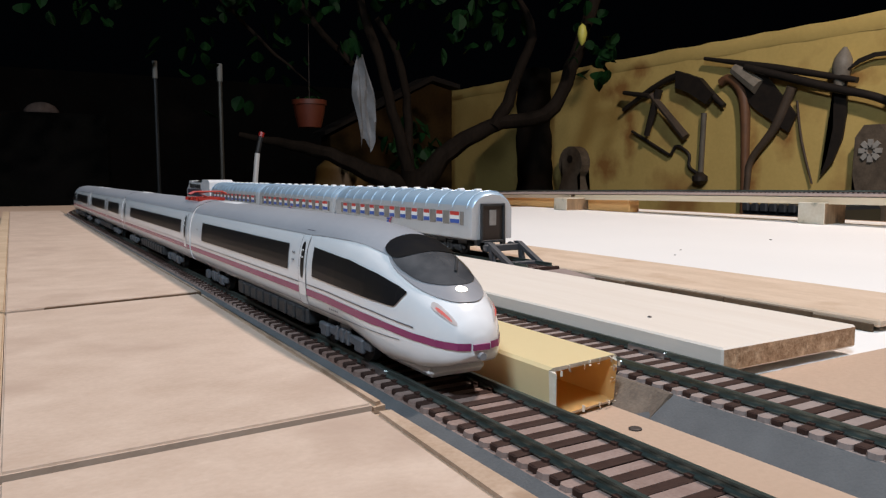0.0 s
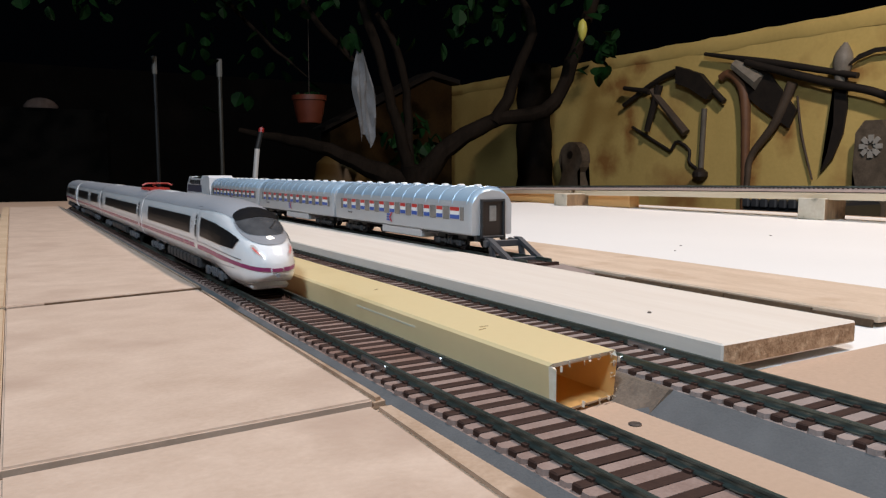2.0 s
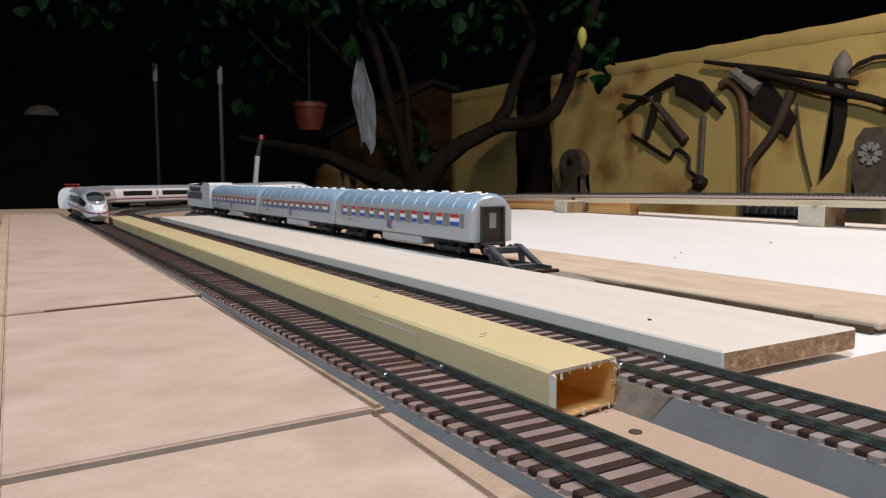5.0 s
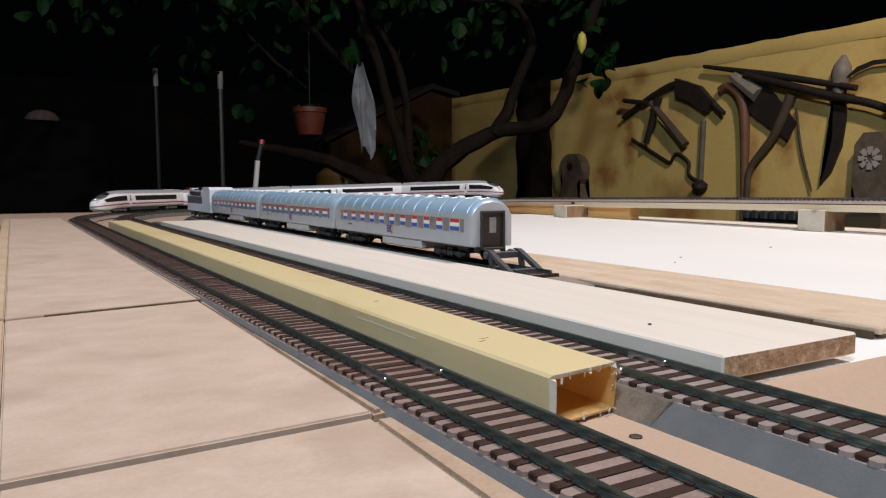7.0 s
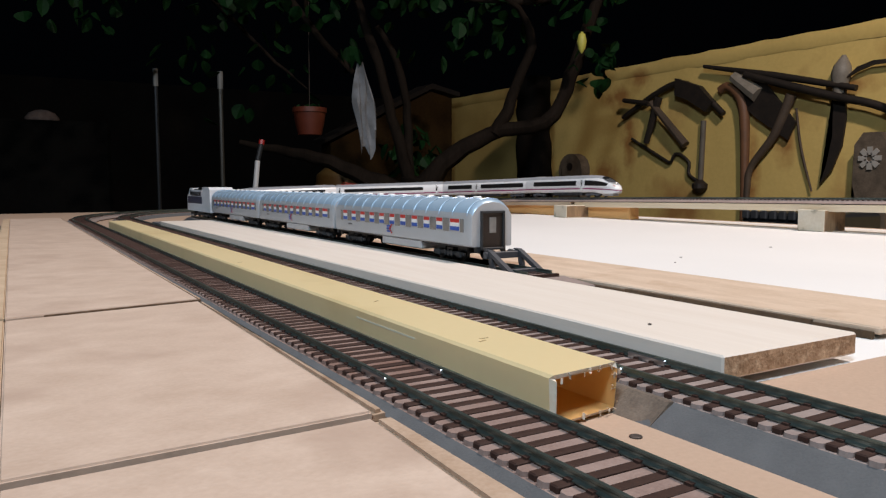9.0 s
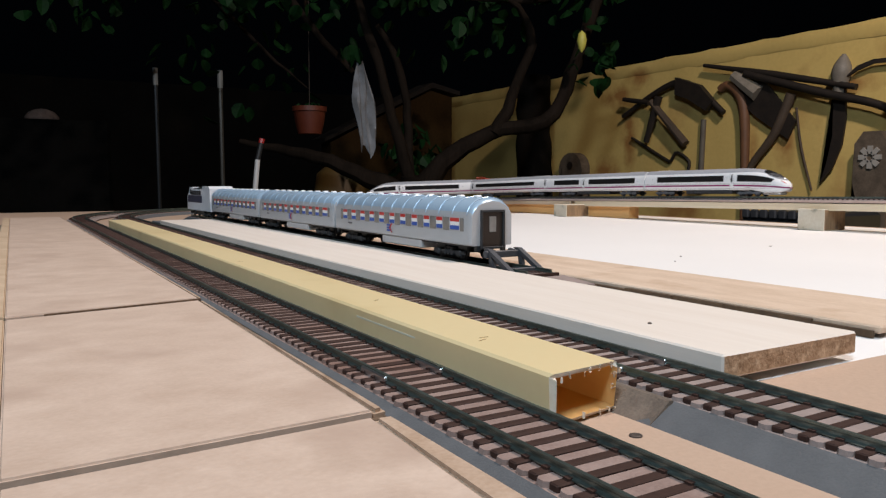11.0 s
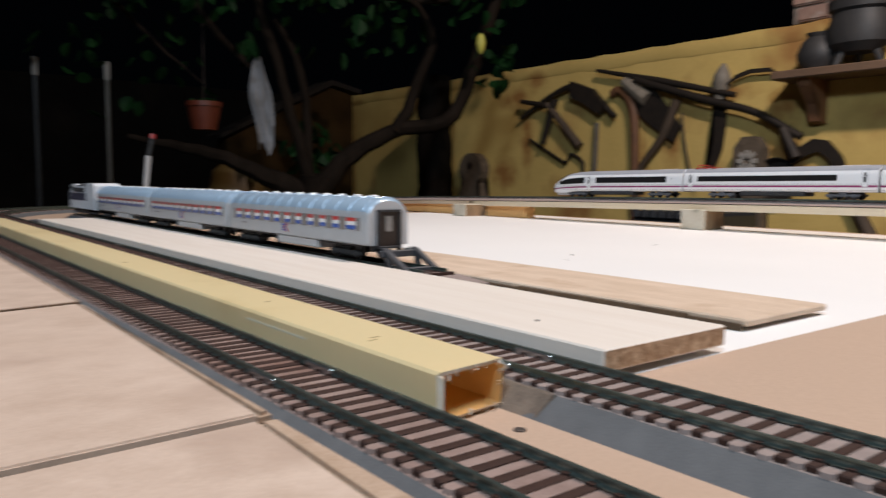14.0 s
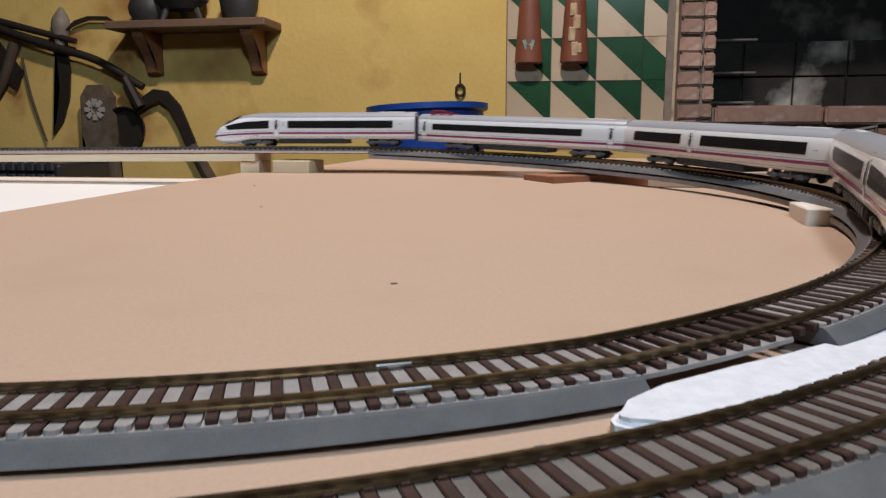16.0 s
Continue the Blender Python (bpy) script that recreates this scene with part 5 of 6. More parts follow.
    part("pan", lathe(bmesh.new(), [(0.075, 0), (0.088, 0.03), (0.084, 0.03), (0.07, 0.006), (0.001, 0.006)], 28, pose(WX - 0.004, 1.455, 0.075, 0, -90, 0)), IRON, d, smooth=True)
    hk = thing("wall_hook", "small rusty iron ring on the wall", "hook")
    part("ring", tube(bmesh.new(), [(WX - 0.012, 0.120 + 0.016 * math.cos(q), 0.212 + 0.02 * math.sin(q)) for q in np.linspace(0, 2 * math.pi, 14)], [0.005] * 14, 6), IRON, hk)
    part("staple", tube(bmesh.new(), [(WX - 0.008, 0.121, 0.23), (WX - 0.006, 0.121, 0.275)], [0.004, 0.003], 6), IRON, hk)


def shelf():
    t = thing("wall_shelf", "rustic wooden shelf on carved brackets", "shelf")
    wood = mat("shelf_wood", (0.20, 0.12, 0.075), (0.13, 0.08, 0.05), 0.7, scale=20, fine=160, bump=0.3, bump_dist=0.002, stretch=(1, 0.3, 1))
    part("board", boxed(WX - 0.17, 0.80, 0.436, WX - 0.002, 1.42, 0.466, 0.004), wood, t, "dark wooden shelf board")
    for y in (0.885, 1.31):
        bm = bmesh.new()
        plate(bm, [(WX - 0.002, 0.436), (WX - 0.145, 0.436), (WX - 0.135, 0.41), (WX - 0.07, 0.35), (WX - 0.045, 0.29), (WX - 0.002, 0.28)], y - 0.022, y + 0.022)
        part("bracket", bm, mat("bracket_wood", (0.30, 0.14, 0.065), (0.20, 0.09, 0.045), 0.65, scale=20, fine=160, bump=0.3), t, "reddish carved bracket")
    for y, sc, nm, lb, pr in ((1.290, 1.0, "clay_jug", "round black clay jug with a short neck", [(0.045, 0), (0.070, 0.03), (0.075, 0.06), (0.058, 0.10), (0.036, 0.12), (0.044, 0.135)]),
                              (1.150, 1.0, "iron_cauldron", "black three-legged iron cauldron", [(0.07, 0.045), (0.105, 0.075), (0.112, 0.12), (0.100, 0.165), (0.098, 0.185), (0.112, 0.195), (0.114, 0.225)]),
                              (0.925, 1.0, "clay_bottle", "black clay bottle with a tall neck", [(0.055, 0), (0.072, 0.04), (0.080, 0.10), (0.065, 0.14), (0.034, 0.17), (0.032, 0.24), (0.040, 0.25)])):
        o = thing(nm, lb, "pot", pose(WX - 0.095, y, 0.4665) @ Matrix.Diagonal((0.72, 0.95, 0.95, 1)))
        part("body", lathe(bmesh.new(), pr, 28), BLACK_POT, o, smooth=True)
        if nm == "iron_cauldron":
            for q in range(3):
                an = q * 2.1 + 0.3
                part("leg", tube(bmesh.new(), [(0.06 * math.cos(an), 0.06 * math.sin(an), 0.06), (0.085 * math.cos(an), 0.085 * math.sin(an), 0.0)], [0.014, 0.011]), BLACK_POT, o)
        else:
            part("handle", tube(bmesh.new(), [(0, -0.04, pr[-1][1] - 0.02), (0, -0.085, pr[-1][1] - 0.05), (0, -0.07, 0.07)], [0.008] * 3), BLACK_POT, o)


def tile_panel():
    """Green and cream tiles split on the diagonal, two hung clay pots over them."""
    y0, z1, w = -0.048, 0.538, 0.1585
    h = 0.1485
    t = thing("tile_panel", "panel of glazed green and cream diagonal tiles", "tile panel")
    part("backing", boxed(WX + 0.0075, -0.643, 0.091, WX + 0.0195, -0.046, 0.543), MORTAR, t, "grey grout bed")
    tri = {}
    for nm, pts in (("green", [(0, 0), (1, -1), (1, 0)]), ("cream", [(0, 0), (0, -1), (1, -1)])):
        bm = bmesh.new()
        e = 0.0012
        q = [(-(e + u * (w - 2 * e)), -e + v * (h - 2 * e)) for u, v in pts]
        plate(bm, q, 0.0, 0.010, Matrix(((0, 1, 0, 0), (1, 0, 0, 0), (0, 0, 1, 0), (0, 0, 0, 1))))
        tri[nm] = mesh_from("tile_half", bm)
        tri[nm].materials.append(TILE_GREEN if nm == "green" else TILE_CREAM)
    for i in range(4):
        for j in range(3):
            if i == 3:
                continue
            for nm in ("green", "cream"):
                o = part("tile_half", tri[nm], None, t)
                o.matrix_basis = pose(WX - 0.002, y0 - i * w, z1 - j * h)
    for j in range(3):
        g = bmesh.new()
        plate(g, [(0, 0), (-0.0775, -0.073), (-0.0775, 0)], 0, 0.010, Matrix(((0, 1, 0, 0), (1, 0, 0, 0), (0, 0, 1, 0), (0, 0, 0, 1))))
        part("tile_half", g, TILE_GREEN if j != 1 else TILE_CREAM, t).matrix_basis = pose(WX - 0.002, y0 - 3 * w - 0.001, z1 - j * h)
        g = bmesh.new()
        plate(g, [(0, -0.001), (0, -h + 0.002), (-0.0775, -h + 0.002), (-0.0775, -0.075)], 0, 0.010, Matrix(((0, 1, 0, 0), (1, 0, 0, 0), (0, 0, 1, 0), (0, 0, 0, 1))))
        part("tile_half", g, TILE_CREAM if j != 1 else TILE_GREEN, t).matrix_basis = pose(WX - 0.002, y0 - 3 * w - 0.001, z1 - j * h)
    tagged(part("wall_trim", boxed(WX - 0.012, -0.6395, 0.088, WX + 0.0185, -0.628, 0.60, 0.003), TILE_CREAM), "narrow cream edge strip beside the tiles", "trim", kind="structure")
    tagged(part("wall_ledge", boxed(WX - 0.05, -0.66, 0.055, WX - 0.0005, -0.05, 0.088, 0.004), mat("ledge_plaster", (0.62, 0.58, 0.52), (0.50, 0.46, 0.41), 0.8, scale=12, fine=120, bump=0.3)), "narrow pale plaster ledge under the tiles", "trim", kind="structure")
    for y, lab in ((-0.128, "red clay wall pot with a small painted figure"), (-0.287, "red clay wall pot with a flaking painted bird")):
        o = thing("clay_wall_pot", lab, "wall pot", pose(WX - 0.035, y, 0.30))
        part("body", lathe(bmesh.new(), [(0.043, 0), (0.050, 0.004), (0.048, 0.03), (0.041, 0.12), (0.036, 0.20), (0.034, 0.215)], 24, Matrix.Diagonal((0.75, 1, 1, 1))), CLAY, o, smooth=True)
        b = bmesh.new()
        if y > -0.2:
            for q, (a, c) in enumerate(((-0.012, 0.045), (0.010, 0.045), (0.0, 0.030))):
                box(b, -0.034, a - 0.006, c, -0.0305, a + 0.006, c + 0.035, m=pose(0, 0, 0, (-20, 20, 0)[q], 0, 0))
            part("painting", b, mat("teal_paint", (0.10, 0.28, 0.26), (0.40, 0.42, 0.30), 0.6, scale=60), o, "small teal painted motif")
        else:
            for a, c, d in ((0.006, 0.155, 0.045), (-0.006, 0.11, 0.05), (0.010, 0.07, 0.05), (0.0, 0.02, 0.05), (-0.012, 0.03, 0.035)):
                box(b, -0.0325 - (0.16 - c) * 0.03, a - 0.013, c, -0.022, a + 0.012, c + d, 0.004)
            part("painting", b, mat("flaking_paint", (0.62, 0.50, 0.32), (0.40, 0.24, 0.12), 0.7, scale=30, fine=120, bump=0.2), o, "flaking cream painted motif")


def hearth():
    """The brick pillar and the sooty fireplace beside the tiles."""
    p = thing("brick_pillar", "weathered red brick pillar with crumbling joints", "pillar", kind="structure")
    part("core", boxed(WX - 0.066, -0.752, -0.80, WX + 0.17, -0.640, 1.0), MORTAR, p, "grey mortar core")
    random.seed(11)
    me = {}
    for nm, w in (("long", 0.072), ("short", 0.036)):
        bm = bmesh.new()
        box(bm, -0.010, -w / 2, -0.0245, 0.010, w / 2, 0.0245, 0.006, seg=2)
        me[nm] = mesh_from("brick", bm)
        me[nm].materials.append(BRICK)
    for k in range(13):
        z = 0.02 + k * 0.0555
        for nm, y in (("long", -0.674), ("short", -0.7325)):
            o = part("brick", me[nm], None, p)
            o.matrix_basis = pose(WX - 0.077 + random.uniform(-0.004, 0.004), y + random.uniform(-0.003, 0.003), z + random.uniform(-0.003, 0.003), random.uniform(-4, 4), random.uniform(-4, 4), random.uniform(-5, 5))
    f = thing("fireplace", "sooty brick fireplace with a dark opening", "fireplace", kind="structure")
    part("hearth_base", boxed(WX - 0.085, -2.6, -0.80, WX + 0.9, -0.754, 0.045), MORTAR, f, "brick hearth base")
    lb = bmesh.new()
    box(lb, -0.02, -0.170, -0.030, 0.02, 0.170, 0.030, 0.007, seg=2)
    bm_long = mesh_from("brick", lb)
    bm_long.materials.append(BRICK)
    for row, z in ((0, 0.115), (1, 0.040)):
        for k in range(5):
            o = part("brick", bm_long, None, f)
            o.matrix_basis = pose(WX - 0.085 + random.uniform(-0.004, 0.004), -0.930 - k * 0.347 - row * 0.12, z + random.uniform(-0.003, 0.003), 0, 0, random.uniform(-1, 1))
    part("sill", boxed(WX - 0.066, -2.6, 0.0455, WX + 0.9, -0.754, 0.143), MORTAR, f)
    part("back_wall", boxed(WX + 0.62, -2.6, 0.1435, WX + 0.75, -0.60, 1.3), SOOT, f, "soot-black back wall")
    for k in range(4):
        for r in range(2):
            part("fire_plate", boxed(WX + 0.600, -0.985 - k * 0.205, 0.146 + r * 0.145, WX + 0.618, -0.792 - k * 0.205 + 0.004, 0.284 + r * 0.145, 0.003), ASH, f, "sooty cast plate")
    part("side_wall", boxed(WX + 0.172, -0.70, 0.1435, WX + 0.62, -0.60, 1.3), SOOT, f)
    part("hood", boxed(WX - 0.08, -2.6, 0.86, WX + 0.9, -0.754, 1.3), SOOT, f, "dark sooty hood")
    part("side_wall", boxed(WX - 0.08, -2.75, -0.8, WX + 0.9, -2.6, 1.3), BRICK, f)
    for z in (0.17, 0.28, 0.40):
        tb = tube(bmesh.new(), [(WX + 0.25, -0.78, z), (WX + 0.25, -0.96, z)], [0.005, 0.005], 6)
        part("grate_bar", tb, mat("bright_iron", (0.30, 0.29, 0.28), (0.2, 0.2, 0.19), 0.5, metal=0.7, scale=40), f, "iron grate bar")
    n = thing("niche_stones", "broken stones at the foot of the pillar", "stones")
    for k in range(3):
        b = boxed(-0.03, -0.035, 0, 0.03, 0.035, 0.055, 0.012, seg=2)
        part("stone", b, STONE, n).matrix_basis = pose(WX - 0.12, -0.66 - k * 0.055, 0.0455 - 0.0455 + 0.04, 0, 0, k * 23)
    part("shelf_stone", boxed(WX - 0.16, -0.80, -0.80, WX - 0.0865, -0.62, 0.0398, 0.006), MORTAR, n)
    c = thing("metal_trivet", "bent grey metal handle standing on the hearth", "trivet")
    part("handle", tube(bmesh.new(), [(WX - 0.35, -1.05, -0.02), (WX - 0.35, -1.06, 0.055), (WX - 0.35, -1.17, 0.075), (WX - 0.35, -1.18, -0.02)], [0.008] * 4), mat("bright_iron", (0.3, 0.29, 0.28)), c)
    part("body", boxed(WX - 0.50, -1.30, -0.80, WX - 0.20, -0.95, -0.02, 0.006), IRON, c, "dark iron stove body")


def yard_things():
    t = thing("blue_tub", "bright blue plastic tub behind the table", "tub", pose(2.15, 0.09, -0.822))
    part("body", lathe(bmesh.new(), [(0.125, 0.55), (0.155, 0.60), (0.162, 0.935), (0.175, 0.942), (0.175, 0.958), (0.155, 0.958), (0.147, 0.62), (0.001, 0.61)], 36, pose(0, 0, 0, -2.4, 1.5, 0)), mat("blue_plastic", (0.015, 0.07, 0.33), (0.012, 0.055, 0.28), 0.35, scale=10, bump=0.02), t, smooth=True)
    part("stand", boxed(-0.14, -0.14, 0.022, 0.14, 0.14, 0.543, 0.01), OLD_WOOD, t, "wooden crate under the tub")
    k = thing("crate", "black lattice plastic crate against the wall", "crate", pose(WX - 0.25, 1.95, -0.80))
    bl = mat("black_plastic", (0.02, 0.022, 0.026), (0.03, 0.032, 0.036), 0.4, scale=30)
    part("body", boxed(-0.15, -0.47, 0, 0.15, -0.11, 0.752, 0.01), bl, k)
    for q in range(9):
        for r in range(2):
            part("lattice", boxed(-0.165, -0.455 + q * 0.038, 0.685 + r * 0.042, -0.1505, -0.427 + q * 0.038, 0.717 + r * 0.042, 0.004), mat("black_rubber", (0.05, 0.055, 0.065), (0.03, 0.032, 0.036), 0.5, scale=30), k)
    for x, y, top, r, m, lb in ((0.595, 3.43, 0.545, 0.0085, "dark_pole", "dark metal garden pole with a pale tip"), (0.83, 3.27, 0.53, 0.0095, "grey_pole", "grey metal garden pole")):
        p = thing("garden_pole", lb, "pole", group="garden poles")
        pm = mat(m, (0.035, 0.038, 0.042) if m == "dark_pole" else (0.085, 0.08, 0.07), None, 0.4, metal=0.5, scale=20)
        part("shaft", tube(bmesh.new(), [(x, y, -0.80), (x, y, top)], [r, r]), pm, p)
        part("cap", tube(bmesh.new(), [(x, y, top - 0.07), (x, y, top + 0.004)], [r * 1.25, r * 1.25]), mat("pale_cap", (0.20, 0.20, 0.19)), p, "pale cap")
    st = thing("striped_stick", "slanted white stick with a red and black top", "stick")
    part("shaft", tube(bmesh.new(), [(0.86, 3.18, -0.80), (0.958, 3.18, 0.155)], [0.011, 0.011]), WHITE_MARK, st)
    part("band", tube(bmesh.new(), [(0.9583, 3.18, 0.156), (0.975, 3.18, 0.225)], [0.011, 0.011]), UNDER, st, "black band")
    part("tip", tube(bmesh.new(), [(0.9752, 3.18, 0.226), (0.980, 3.18, 0.245)], [0.012, 0.012]), RED, st, "red tip")
    f = thing("flower_pot", "hanging orange plastic flower pot with small plants", "flower pot", pose(1.155, 3.07, 0.265))
    part("pot", lathe(bmesh.new(), [(0.050, 0), (0.062, 0.05), (0.069, 0.095), (0.074, 0.095), (0.074, 0.115), (0.066, 0.115), (0.058, 0.09)], 26), mat("orange_plastic", (0.125, 0.026, 0.011), (0.09, 0.018, 0.008), 0.5, scale=20), f, smooth=True)
    lf = bmesh.new()
    random.seed(4)
    for q in range(40):
        a, r = random.uniform(0, 6.28), random.uniform(0, 0.06)
        box(lf, -0.008, -0.001, 0, 0.008, 0.001, random.uniform(0.015, 0.04), m=pose(r * math.cos(a), r * math.sin(a), 0.10, random.uniform(-50, 50), random.uniform(-50, 50), random.uniform(0, 360)))
    part("plants", lf, LEAF, f, "small green plants")
    part("hanger", tube(bmesh.new(), [(0, 0, 0.10), (0.01, 0.02, 0.60)], [0.002, 0.002], 5), IRON, f)
    sh = thing("pale_stone", "pale rounded stone on a dark ledge in the garden", "stone", pose(0.215, 4.72, 0.405))
    part("stone", lathe(bmesh.new(), [(0.085, 0), (0.088, 0.012), (0.066, 0.040), (0.030, 0.056), (0.001, 0.060)], 18, Matrix.Diagonal((1, 0.6, 1, 1))), mat("chalk", (0.20, 0.15, 0.13), (0.10, 0.07, 0.06), 0.9, scale=30, fine=200, bump=0.4, bump_dist=0.004), sh, smooth=True)
    # the ledge's near-black tone stands for missing light
    part("ledge", boxed(-1.60, -0.07, -1.205, 0.34, 0.11, -0.001, 0.02), mat("ledge_in_dark", (0.010, 0.0095, 0.009), (0.006, 0.006, 0.0055), 0.95, spec=0.05, scale=3, fine=40, bump=0.3, bump_dist=0.01), sh, "garden ledge under the stone, coloured dark for the night")
    c = thing("cloth", "pale grey rag hung over a branch", "cloth")
    cb = bmesh.new()
    random.seed(8)
    cols, rows = 9, 16
    g = []
    for r in range(rows + 1):
        v = r / rows
        w = 0.016 + 0.055 * min(1, v * 2.2) * (1 - 0.35 * v)
        row = []
        for q in range(cols + 1):
            u = q / cols - 0.5
            zz = 0.575 - 0.38 * v - (0.035 * math.sin(u * 9 + 1) if r == rows else 0)
            row.append((1.352 + 0.040 * v + u * w * 1.6, 2.975 - 0.012 * math.sin(u * 17 + v * 3) - 0.012 * math.sin(u * 8 + v * 7), zz))
        g.append(row)
    for dd in (0.0, 0.004):
        vs = [[cb.verts.new((x, y + dd, z)) for x, y, z in row] for row in g]
        for a, b in zip(vs, vs[1:]):
            for q in range(cols):
                cb.faces.new((a[q], a[q + 1], b[q + 1], b[q]))
    part("rag", cb, mat("rag", (0.27, 0.29, 0.32), (0.17, 0.17, 0.17), 0.9, scale=20, fine=200, bump=0.3, bump_dist=0.002, stain=(0.15, 0.13, 0.115), stain_scale=9), c, smooth=True)


def limb(bm, pts, radii):
    line = smooth_line(pts, 0.06)
    s = np.linspace(0, len(radii) - 1, len(line))
    rnd = [tuple(p + np.array([random.uniform(-0.005, 0.005) for _ in range(3)])) for p in line]
    tube(bm, rnd, [float(np.interp(k, range(len(radii)), radii)) * random.uniform(0.93, 1.07) for k in s], 9)


def tree():
    t = thing("tree", "old garden tree with spreading bare limbs and green leaves", "tree")
    random.seed(21)
    bm = bmesh.new()
    limb(bm, [(1.52, 2.90, -0.82), (1.53, 2.86, -0.3), (1.54, 2.83, 0.08)], [0.10, 0.075, 0.062])
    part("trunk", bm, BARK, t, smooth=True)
    for pts, rad in (([(1.54, 2.83, 0.0), (1.68, 2.75, 0.175), (1.86, 2.65, 0.280), (2.00, 2.57, 0.300), (2.07, 2.54, 0.36), (2.12, 2.52, 0.48), (2.18, 2.50, 0.66), (2.26, 2.47, 0.90), (2.30, 2.4, 1.2)],
                      [0.052, 0.042, 0.034, 0.032, 0.030, 0.028, 0.026, 0.024, 0.018]),
                     ([(1.83, 2.66, 0.26), (1.90, 2.65, 0.38), (1.95, 2.63, 0.53), (2.00, 2.62, 0.68), (1.93, 2.6, 0.78), (1.80, 2.6, 0.85)], [0.028, 0.026, 0.022, 0.020, 0.014, 0.010]),
                     ([(1.52, 2.84, 0.05), (1.47, 2.86, 0.25), (1.40, 2.92, 0.60), (1.33, 2.98, 0.87), (1.25, 3.0, 1.2)], [0.032, 0.022, 0.020, 0.018, 0.013]),
                     ([(1.53, 2.86, 0.05), (1.56, 2.95, 0.40), (1.54, 3.0, 0.60), (1.45, 3.02, 0.75)], [0.022, 0.020, 0.018, 0.012]),
                     ([(1.50, 2.86, 0.0), (1.24, 3.01, 0.14), (1.05, 3.15, 0.20), (0.90, 3.25, 0.24)], [0.050, 0.036, 0.024, 0.012]),
                     ([(1.33, 3.0, 0.53), (1.22, 3.06, 0.66), (1.10, 3.12, 0.83), (1.0, 3.1, 0.95)], [0.012, 0.014, 0.016, 0.02]),
                     ([(1.16, 3.09, 0.75), (1.15, 3.08, 0.83), (1.14, 3.05, 0.95)], [0.008, 0.008, 0.007]),
                     ([(0.75, 3.3, 0.9), (0.9, 3.2, 0.72), (1.03, 3.15, 0.58), (1.16, 3.1, 0.46)], [0.012, 0.010, 0.008, 0.004]),
                     ([(2.25, 2.46, 0.88), (1.9, 2.6, 0.82), (1.6, 2.8, 0.86)], [0.02, 0.014, 0.008])):
        b = bmesh.new()
        limb(b, pts, rad)
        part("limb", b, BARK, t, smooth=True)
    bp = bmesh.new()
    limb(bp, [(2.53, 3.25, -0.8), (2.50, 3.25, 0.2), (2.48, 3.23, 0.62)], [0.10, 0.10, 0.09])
    # the stump's near-black colour carries the garden's shade too
    part("limb", bp, mat("shaded_bark", (0.013, 0.010, 0.008), (0.007, 0.006, 0.005), 0.9, spec=0.05, scale=12, fine=90, bump=0.5, bump_dist=0.005), t, "old stump coloured as if in shade", smooth=True)
    # crown: many small folded leaves in clumps along the upper limbs
    lb = bmesh.new()
    random.seed(33)
    spots = []
    for cx, cy, cz, sx, sy, sz, n in ((0.35, 3.3, 0.92, 0.35, 0.4, 0.16, 70), (0.85, 3.0, 0.82, 0.22, 0.3, 0.10, 40), (0.95, 3.1, 0.90, 0.5, 0.4, 0.12, 110), (1.6, 2.9, 0.90, 0.5, 0.3, 0.13, 110),
                                      (1.75, 2.75, 0.72, 0.20, 0.2, 0.10, 22), (2.15, 2.45, 0.92, 0.25, 0.2, 0.12, 60), (2.22, 2.45, 0.60, 0.08, 0.1, 0.09, 26), (1.0, 3.2, 0.55, 0.30, 0.2, 0.15, 18), (1.32, 3.0, 0.62, 0.06, 0.06, 0.05, 8),
                                      (0.3, 3.2, 0.70, 0.2, 0.2, 0.06, 12), (1.62, 3.0, 0.24, 0.14, 0.1, 0.10, 40), (0.7, 3.3, 0.62, 0.1, 0.1, 0.1, 10)):
        for q in range(n):
            spots.append((random.gauss(cx, sx * 0.55), random.gauss(cy, sy * 0.55), random.gauss(cz, sz * 0.6)))
    for x, y, z in spots:
        L, w = random.uniform(0.045, 0.085), random.uniform(0.020, 0.034)
        m = pose(x, y, z, random.uniform(-60, 60), random.uniform(-30, 30), random.uniform(0, 360)) @ pose(0, 0, 0, -90 + random.uniform(-35, 35), 0, 0)
        pr = [(0, 0, 0), (w * 0.55, L * 0.12, 0.004), (w * 0.92, L * 0.32, 0.006), (w, L * 0.52, 0.005), (w * 0.7, L * 0.78, 0.001), (0, L, -0.006),
              (-w * 0.7, L * 0.78, 0.001), (-w, L * 0.52, 0.005), (-w * 0.92, L * 0.32, 0.006), (-w * 0.55, L * 0.12, 0.004)]
        vs = [lb.verts.new(m @ Vector(p)) for p in pr]
        mid = lb.verts.new(m @ Vector((0, L * 0.5, -0.004)))
        for k in range(10):
            lb.faces.new((vs[k], vs[(k + 1) % 10], mid))
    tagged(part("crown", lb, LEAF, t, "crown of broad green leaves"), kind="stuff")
    fr = bmesh.new()
    lathe(fr, [(0.002, 0.04), (0.014, 0.028), (0.020, 0.0), (0.014, -0.028), (0.003, -0.045)], 14, pose(2.02, 2.32, 0.62))
    part("yellow_leaf", fr, mat("yellow_leaf", (0.55, 0.52, 0.10), (0.45, 0.42, 0.08), 0.5, scale=40), t, "single yellow fruit", smooth=True)
    # shed and barrel colours are lowered to look unlit
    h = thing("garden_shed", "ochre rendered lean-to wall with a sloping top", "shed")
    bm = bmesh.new()
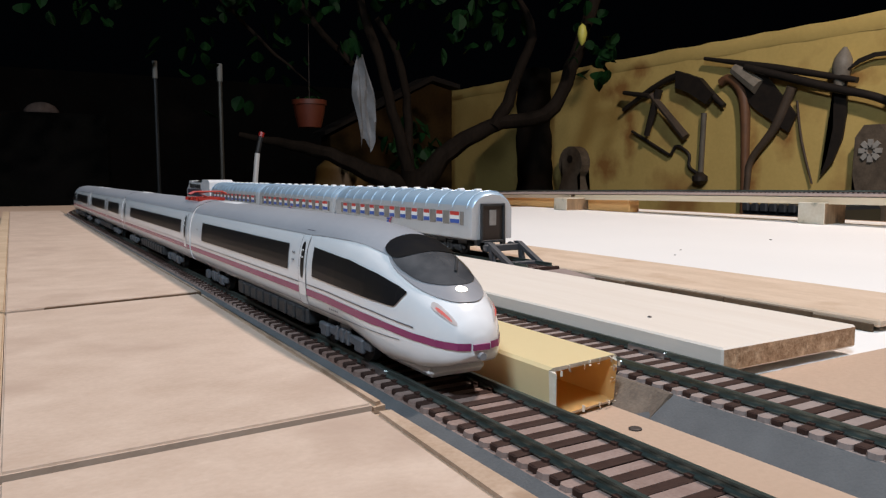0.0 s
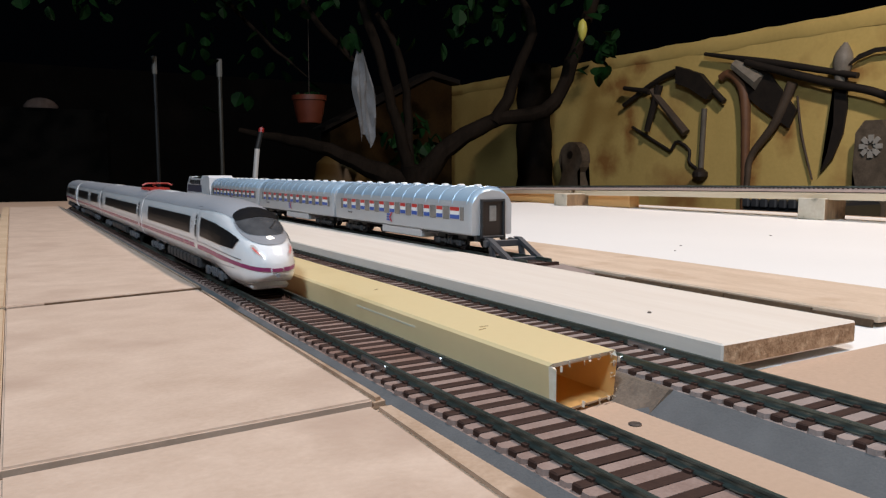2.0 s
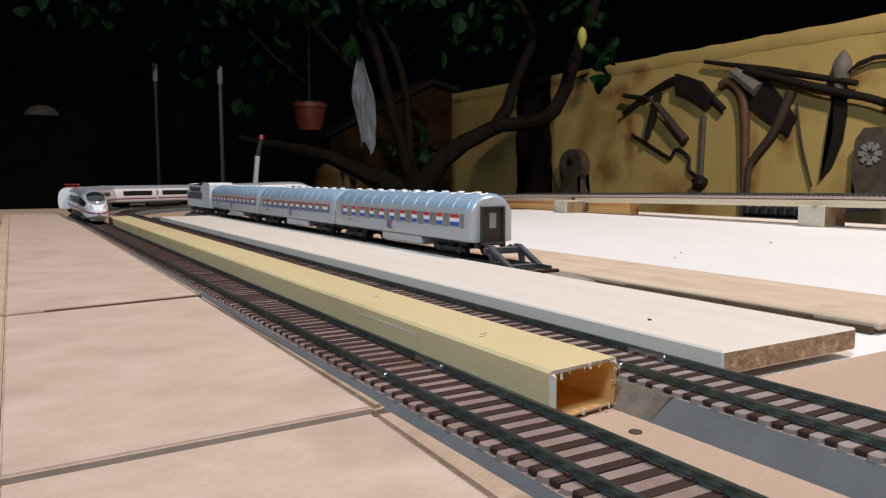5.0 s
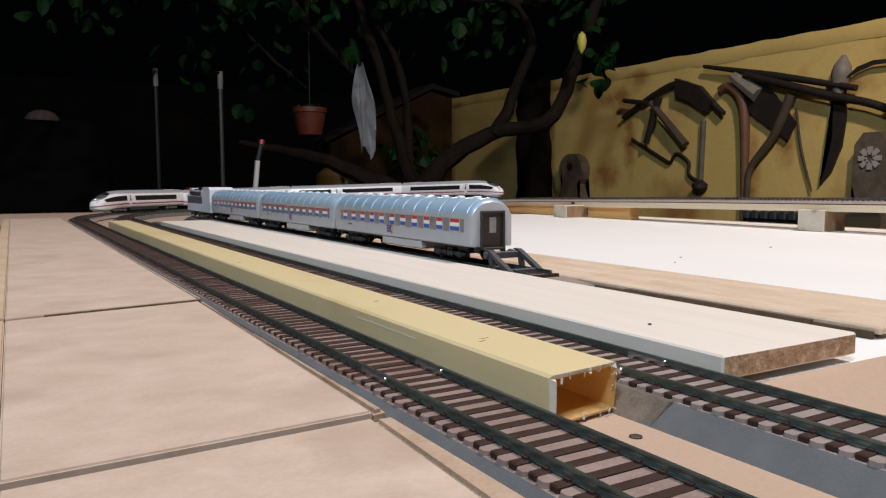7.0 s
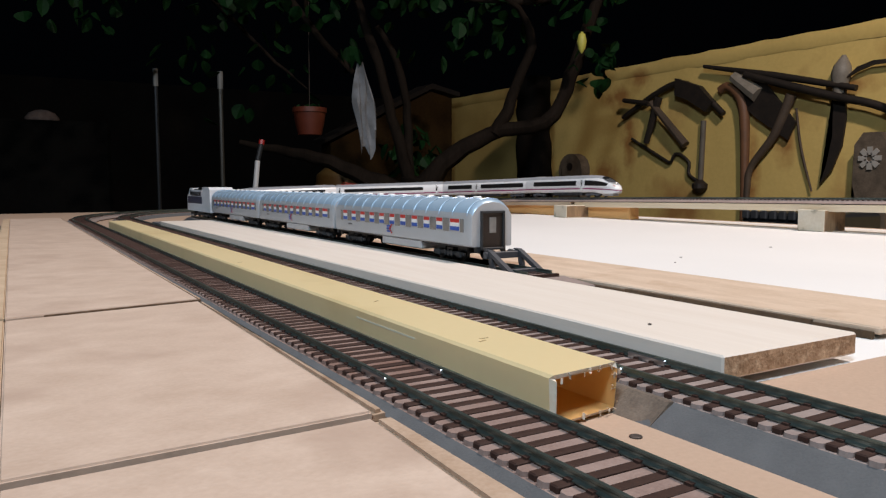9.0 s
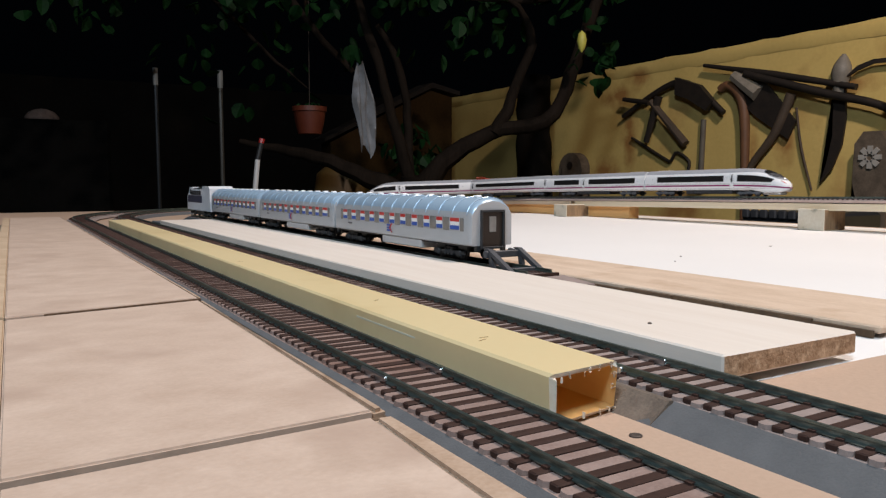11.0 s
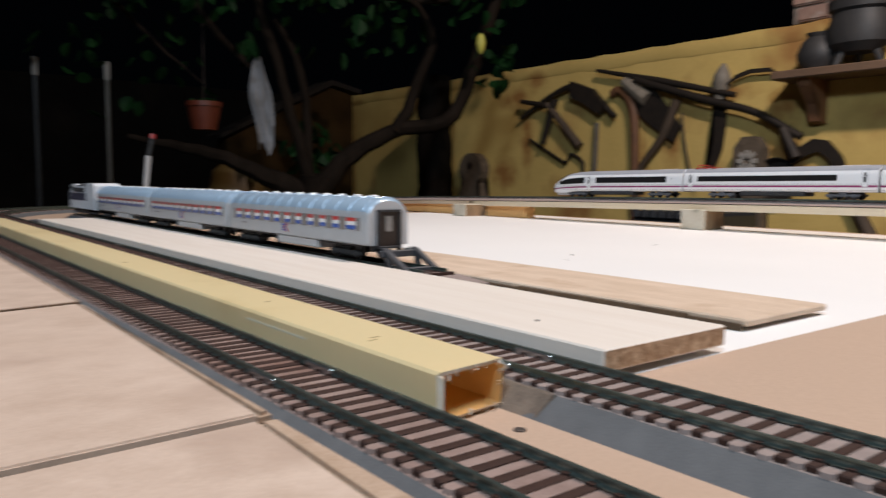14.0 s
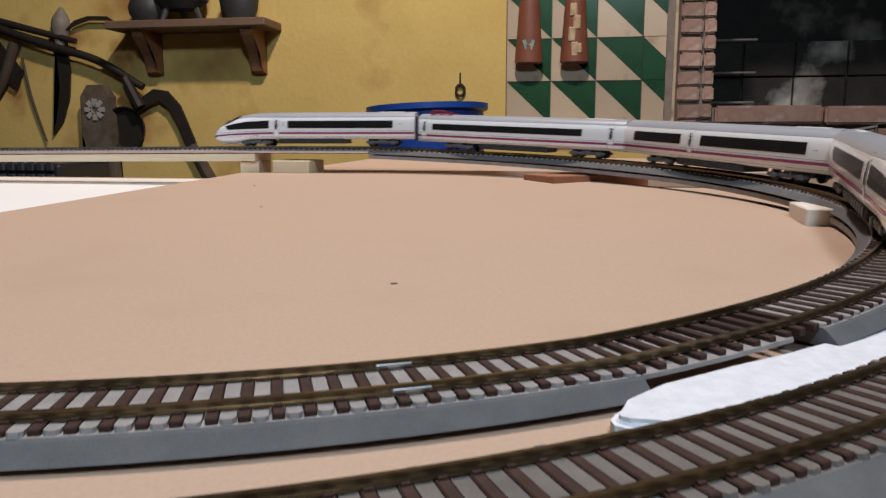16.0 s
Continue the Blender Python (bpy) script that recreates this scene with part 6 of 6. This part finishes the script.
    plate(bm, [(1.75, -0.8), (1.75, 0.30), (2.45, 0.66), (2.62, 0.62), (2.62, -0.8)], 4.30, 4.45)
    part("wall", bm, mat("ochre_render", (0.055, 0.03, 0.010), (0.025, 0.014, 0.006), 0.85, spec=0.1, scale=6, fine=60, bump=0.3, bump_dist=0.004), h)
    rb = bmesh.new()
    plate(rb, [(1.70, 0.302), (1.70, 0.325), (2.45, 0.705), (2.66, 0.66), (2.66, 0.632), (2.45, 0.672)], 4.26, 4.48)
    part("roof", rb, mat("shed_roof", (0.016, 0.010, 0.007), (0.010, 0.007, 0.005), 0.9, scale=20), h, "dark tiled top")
    hb = thing("yellow_barrel", "dim yellow round container under the tree", "container", pose(1.42, 3.35, -0.80))
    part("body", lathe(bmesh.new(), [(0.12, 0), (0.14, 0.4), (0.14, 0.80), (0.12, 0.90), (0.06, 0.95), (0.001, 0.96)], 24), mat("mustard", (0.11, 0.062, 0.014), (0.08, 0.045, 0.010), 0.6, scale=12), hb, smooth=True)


wall()
wall_tools()
shelf()
tile_panel()
hearth()
yard_things()
tree()

# ---------------------------------------------------------------- what moves
NOSE = [(0, 0.1415), (0.5, 0.1435), (1.0, 0.163), (1.5, 0.211), (2.0, 0.286), (2.5, 0.393), (3.0, 0.500), (3.5, 0.590), (4.0, 0.702), (4.2, 0.748), (5.2, 0.972), (6.3, 1.212),
        (7.0, 1.355), (7.8, 1.492), (8.2, 1.556), (8.6, 1.624), (9.0, 1.692), (9.2, 1.722), (10.2, 1.875), (11.3, 2.048), (11.7, 2.122), (12.1, 2.218), (12.5, 2.325), (13.0, 2.440), (13.4, 2.548),
        (14.0, 2.75), (14.5, 2.908), (15.0, 3.076), (15.5, 3.250), (16.0, 3.455)]


def place_car(i, s):
    """Car i of the train whose rear nose is s along the line: it rides on two bogies."""
    a, b = on_main(s + CAR * i + 0.055), on_main(s + CAR * (i + 1) - 0.055)
    mid = (a + b) / 2
    d = b - a
    yaw = math.atan2(-d.x, d.y)
    rise = math.atan2(d.z, math.hypot(d.x, d.y))
    m = Matrix.Translation(mid) @ Euler((rise, 0, yaw)).to_matrix().to_4x4()
    return m @ pose(0, 0, 0, 0, 0, 180) if i == 3 else m


def nose_at(t):
    """Smooth distance of the rear nose at t seconds."""
    ts, ss = [k[0] for k in NOSE], [k[1] for k in NOSE]
    w = np.linspace(-0.25, 0.25, 11)
    return float(np.mean(np.interp(np.clip(t + w, 0, 16), ts, ss)))


def motions():
    for i, c in enumerate(cars):
        walk(c, [(float(t), place_car(i, nose_at(float(t)))) for t in np.arange(0, 16.01, 0.25)])


motions()
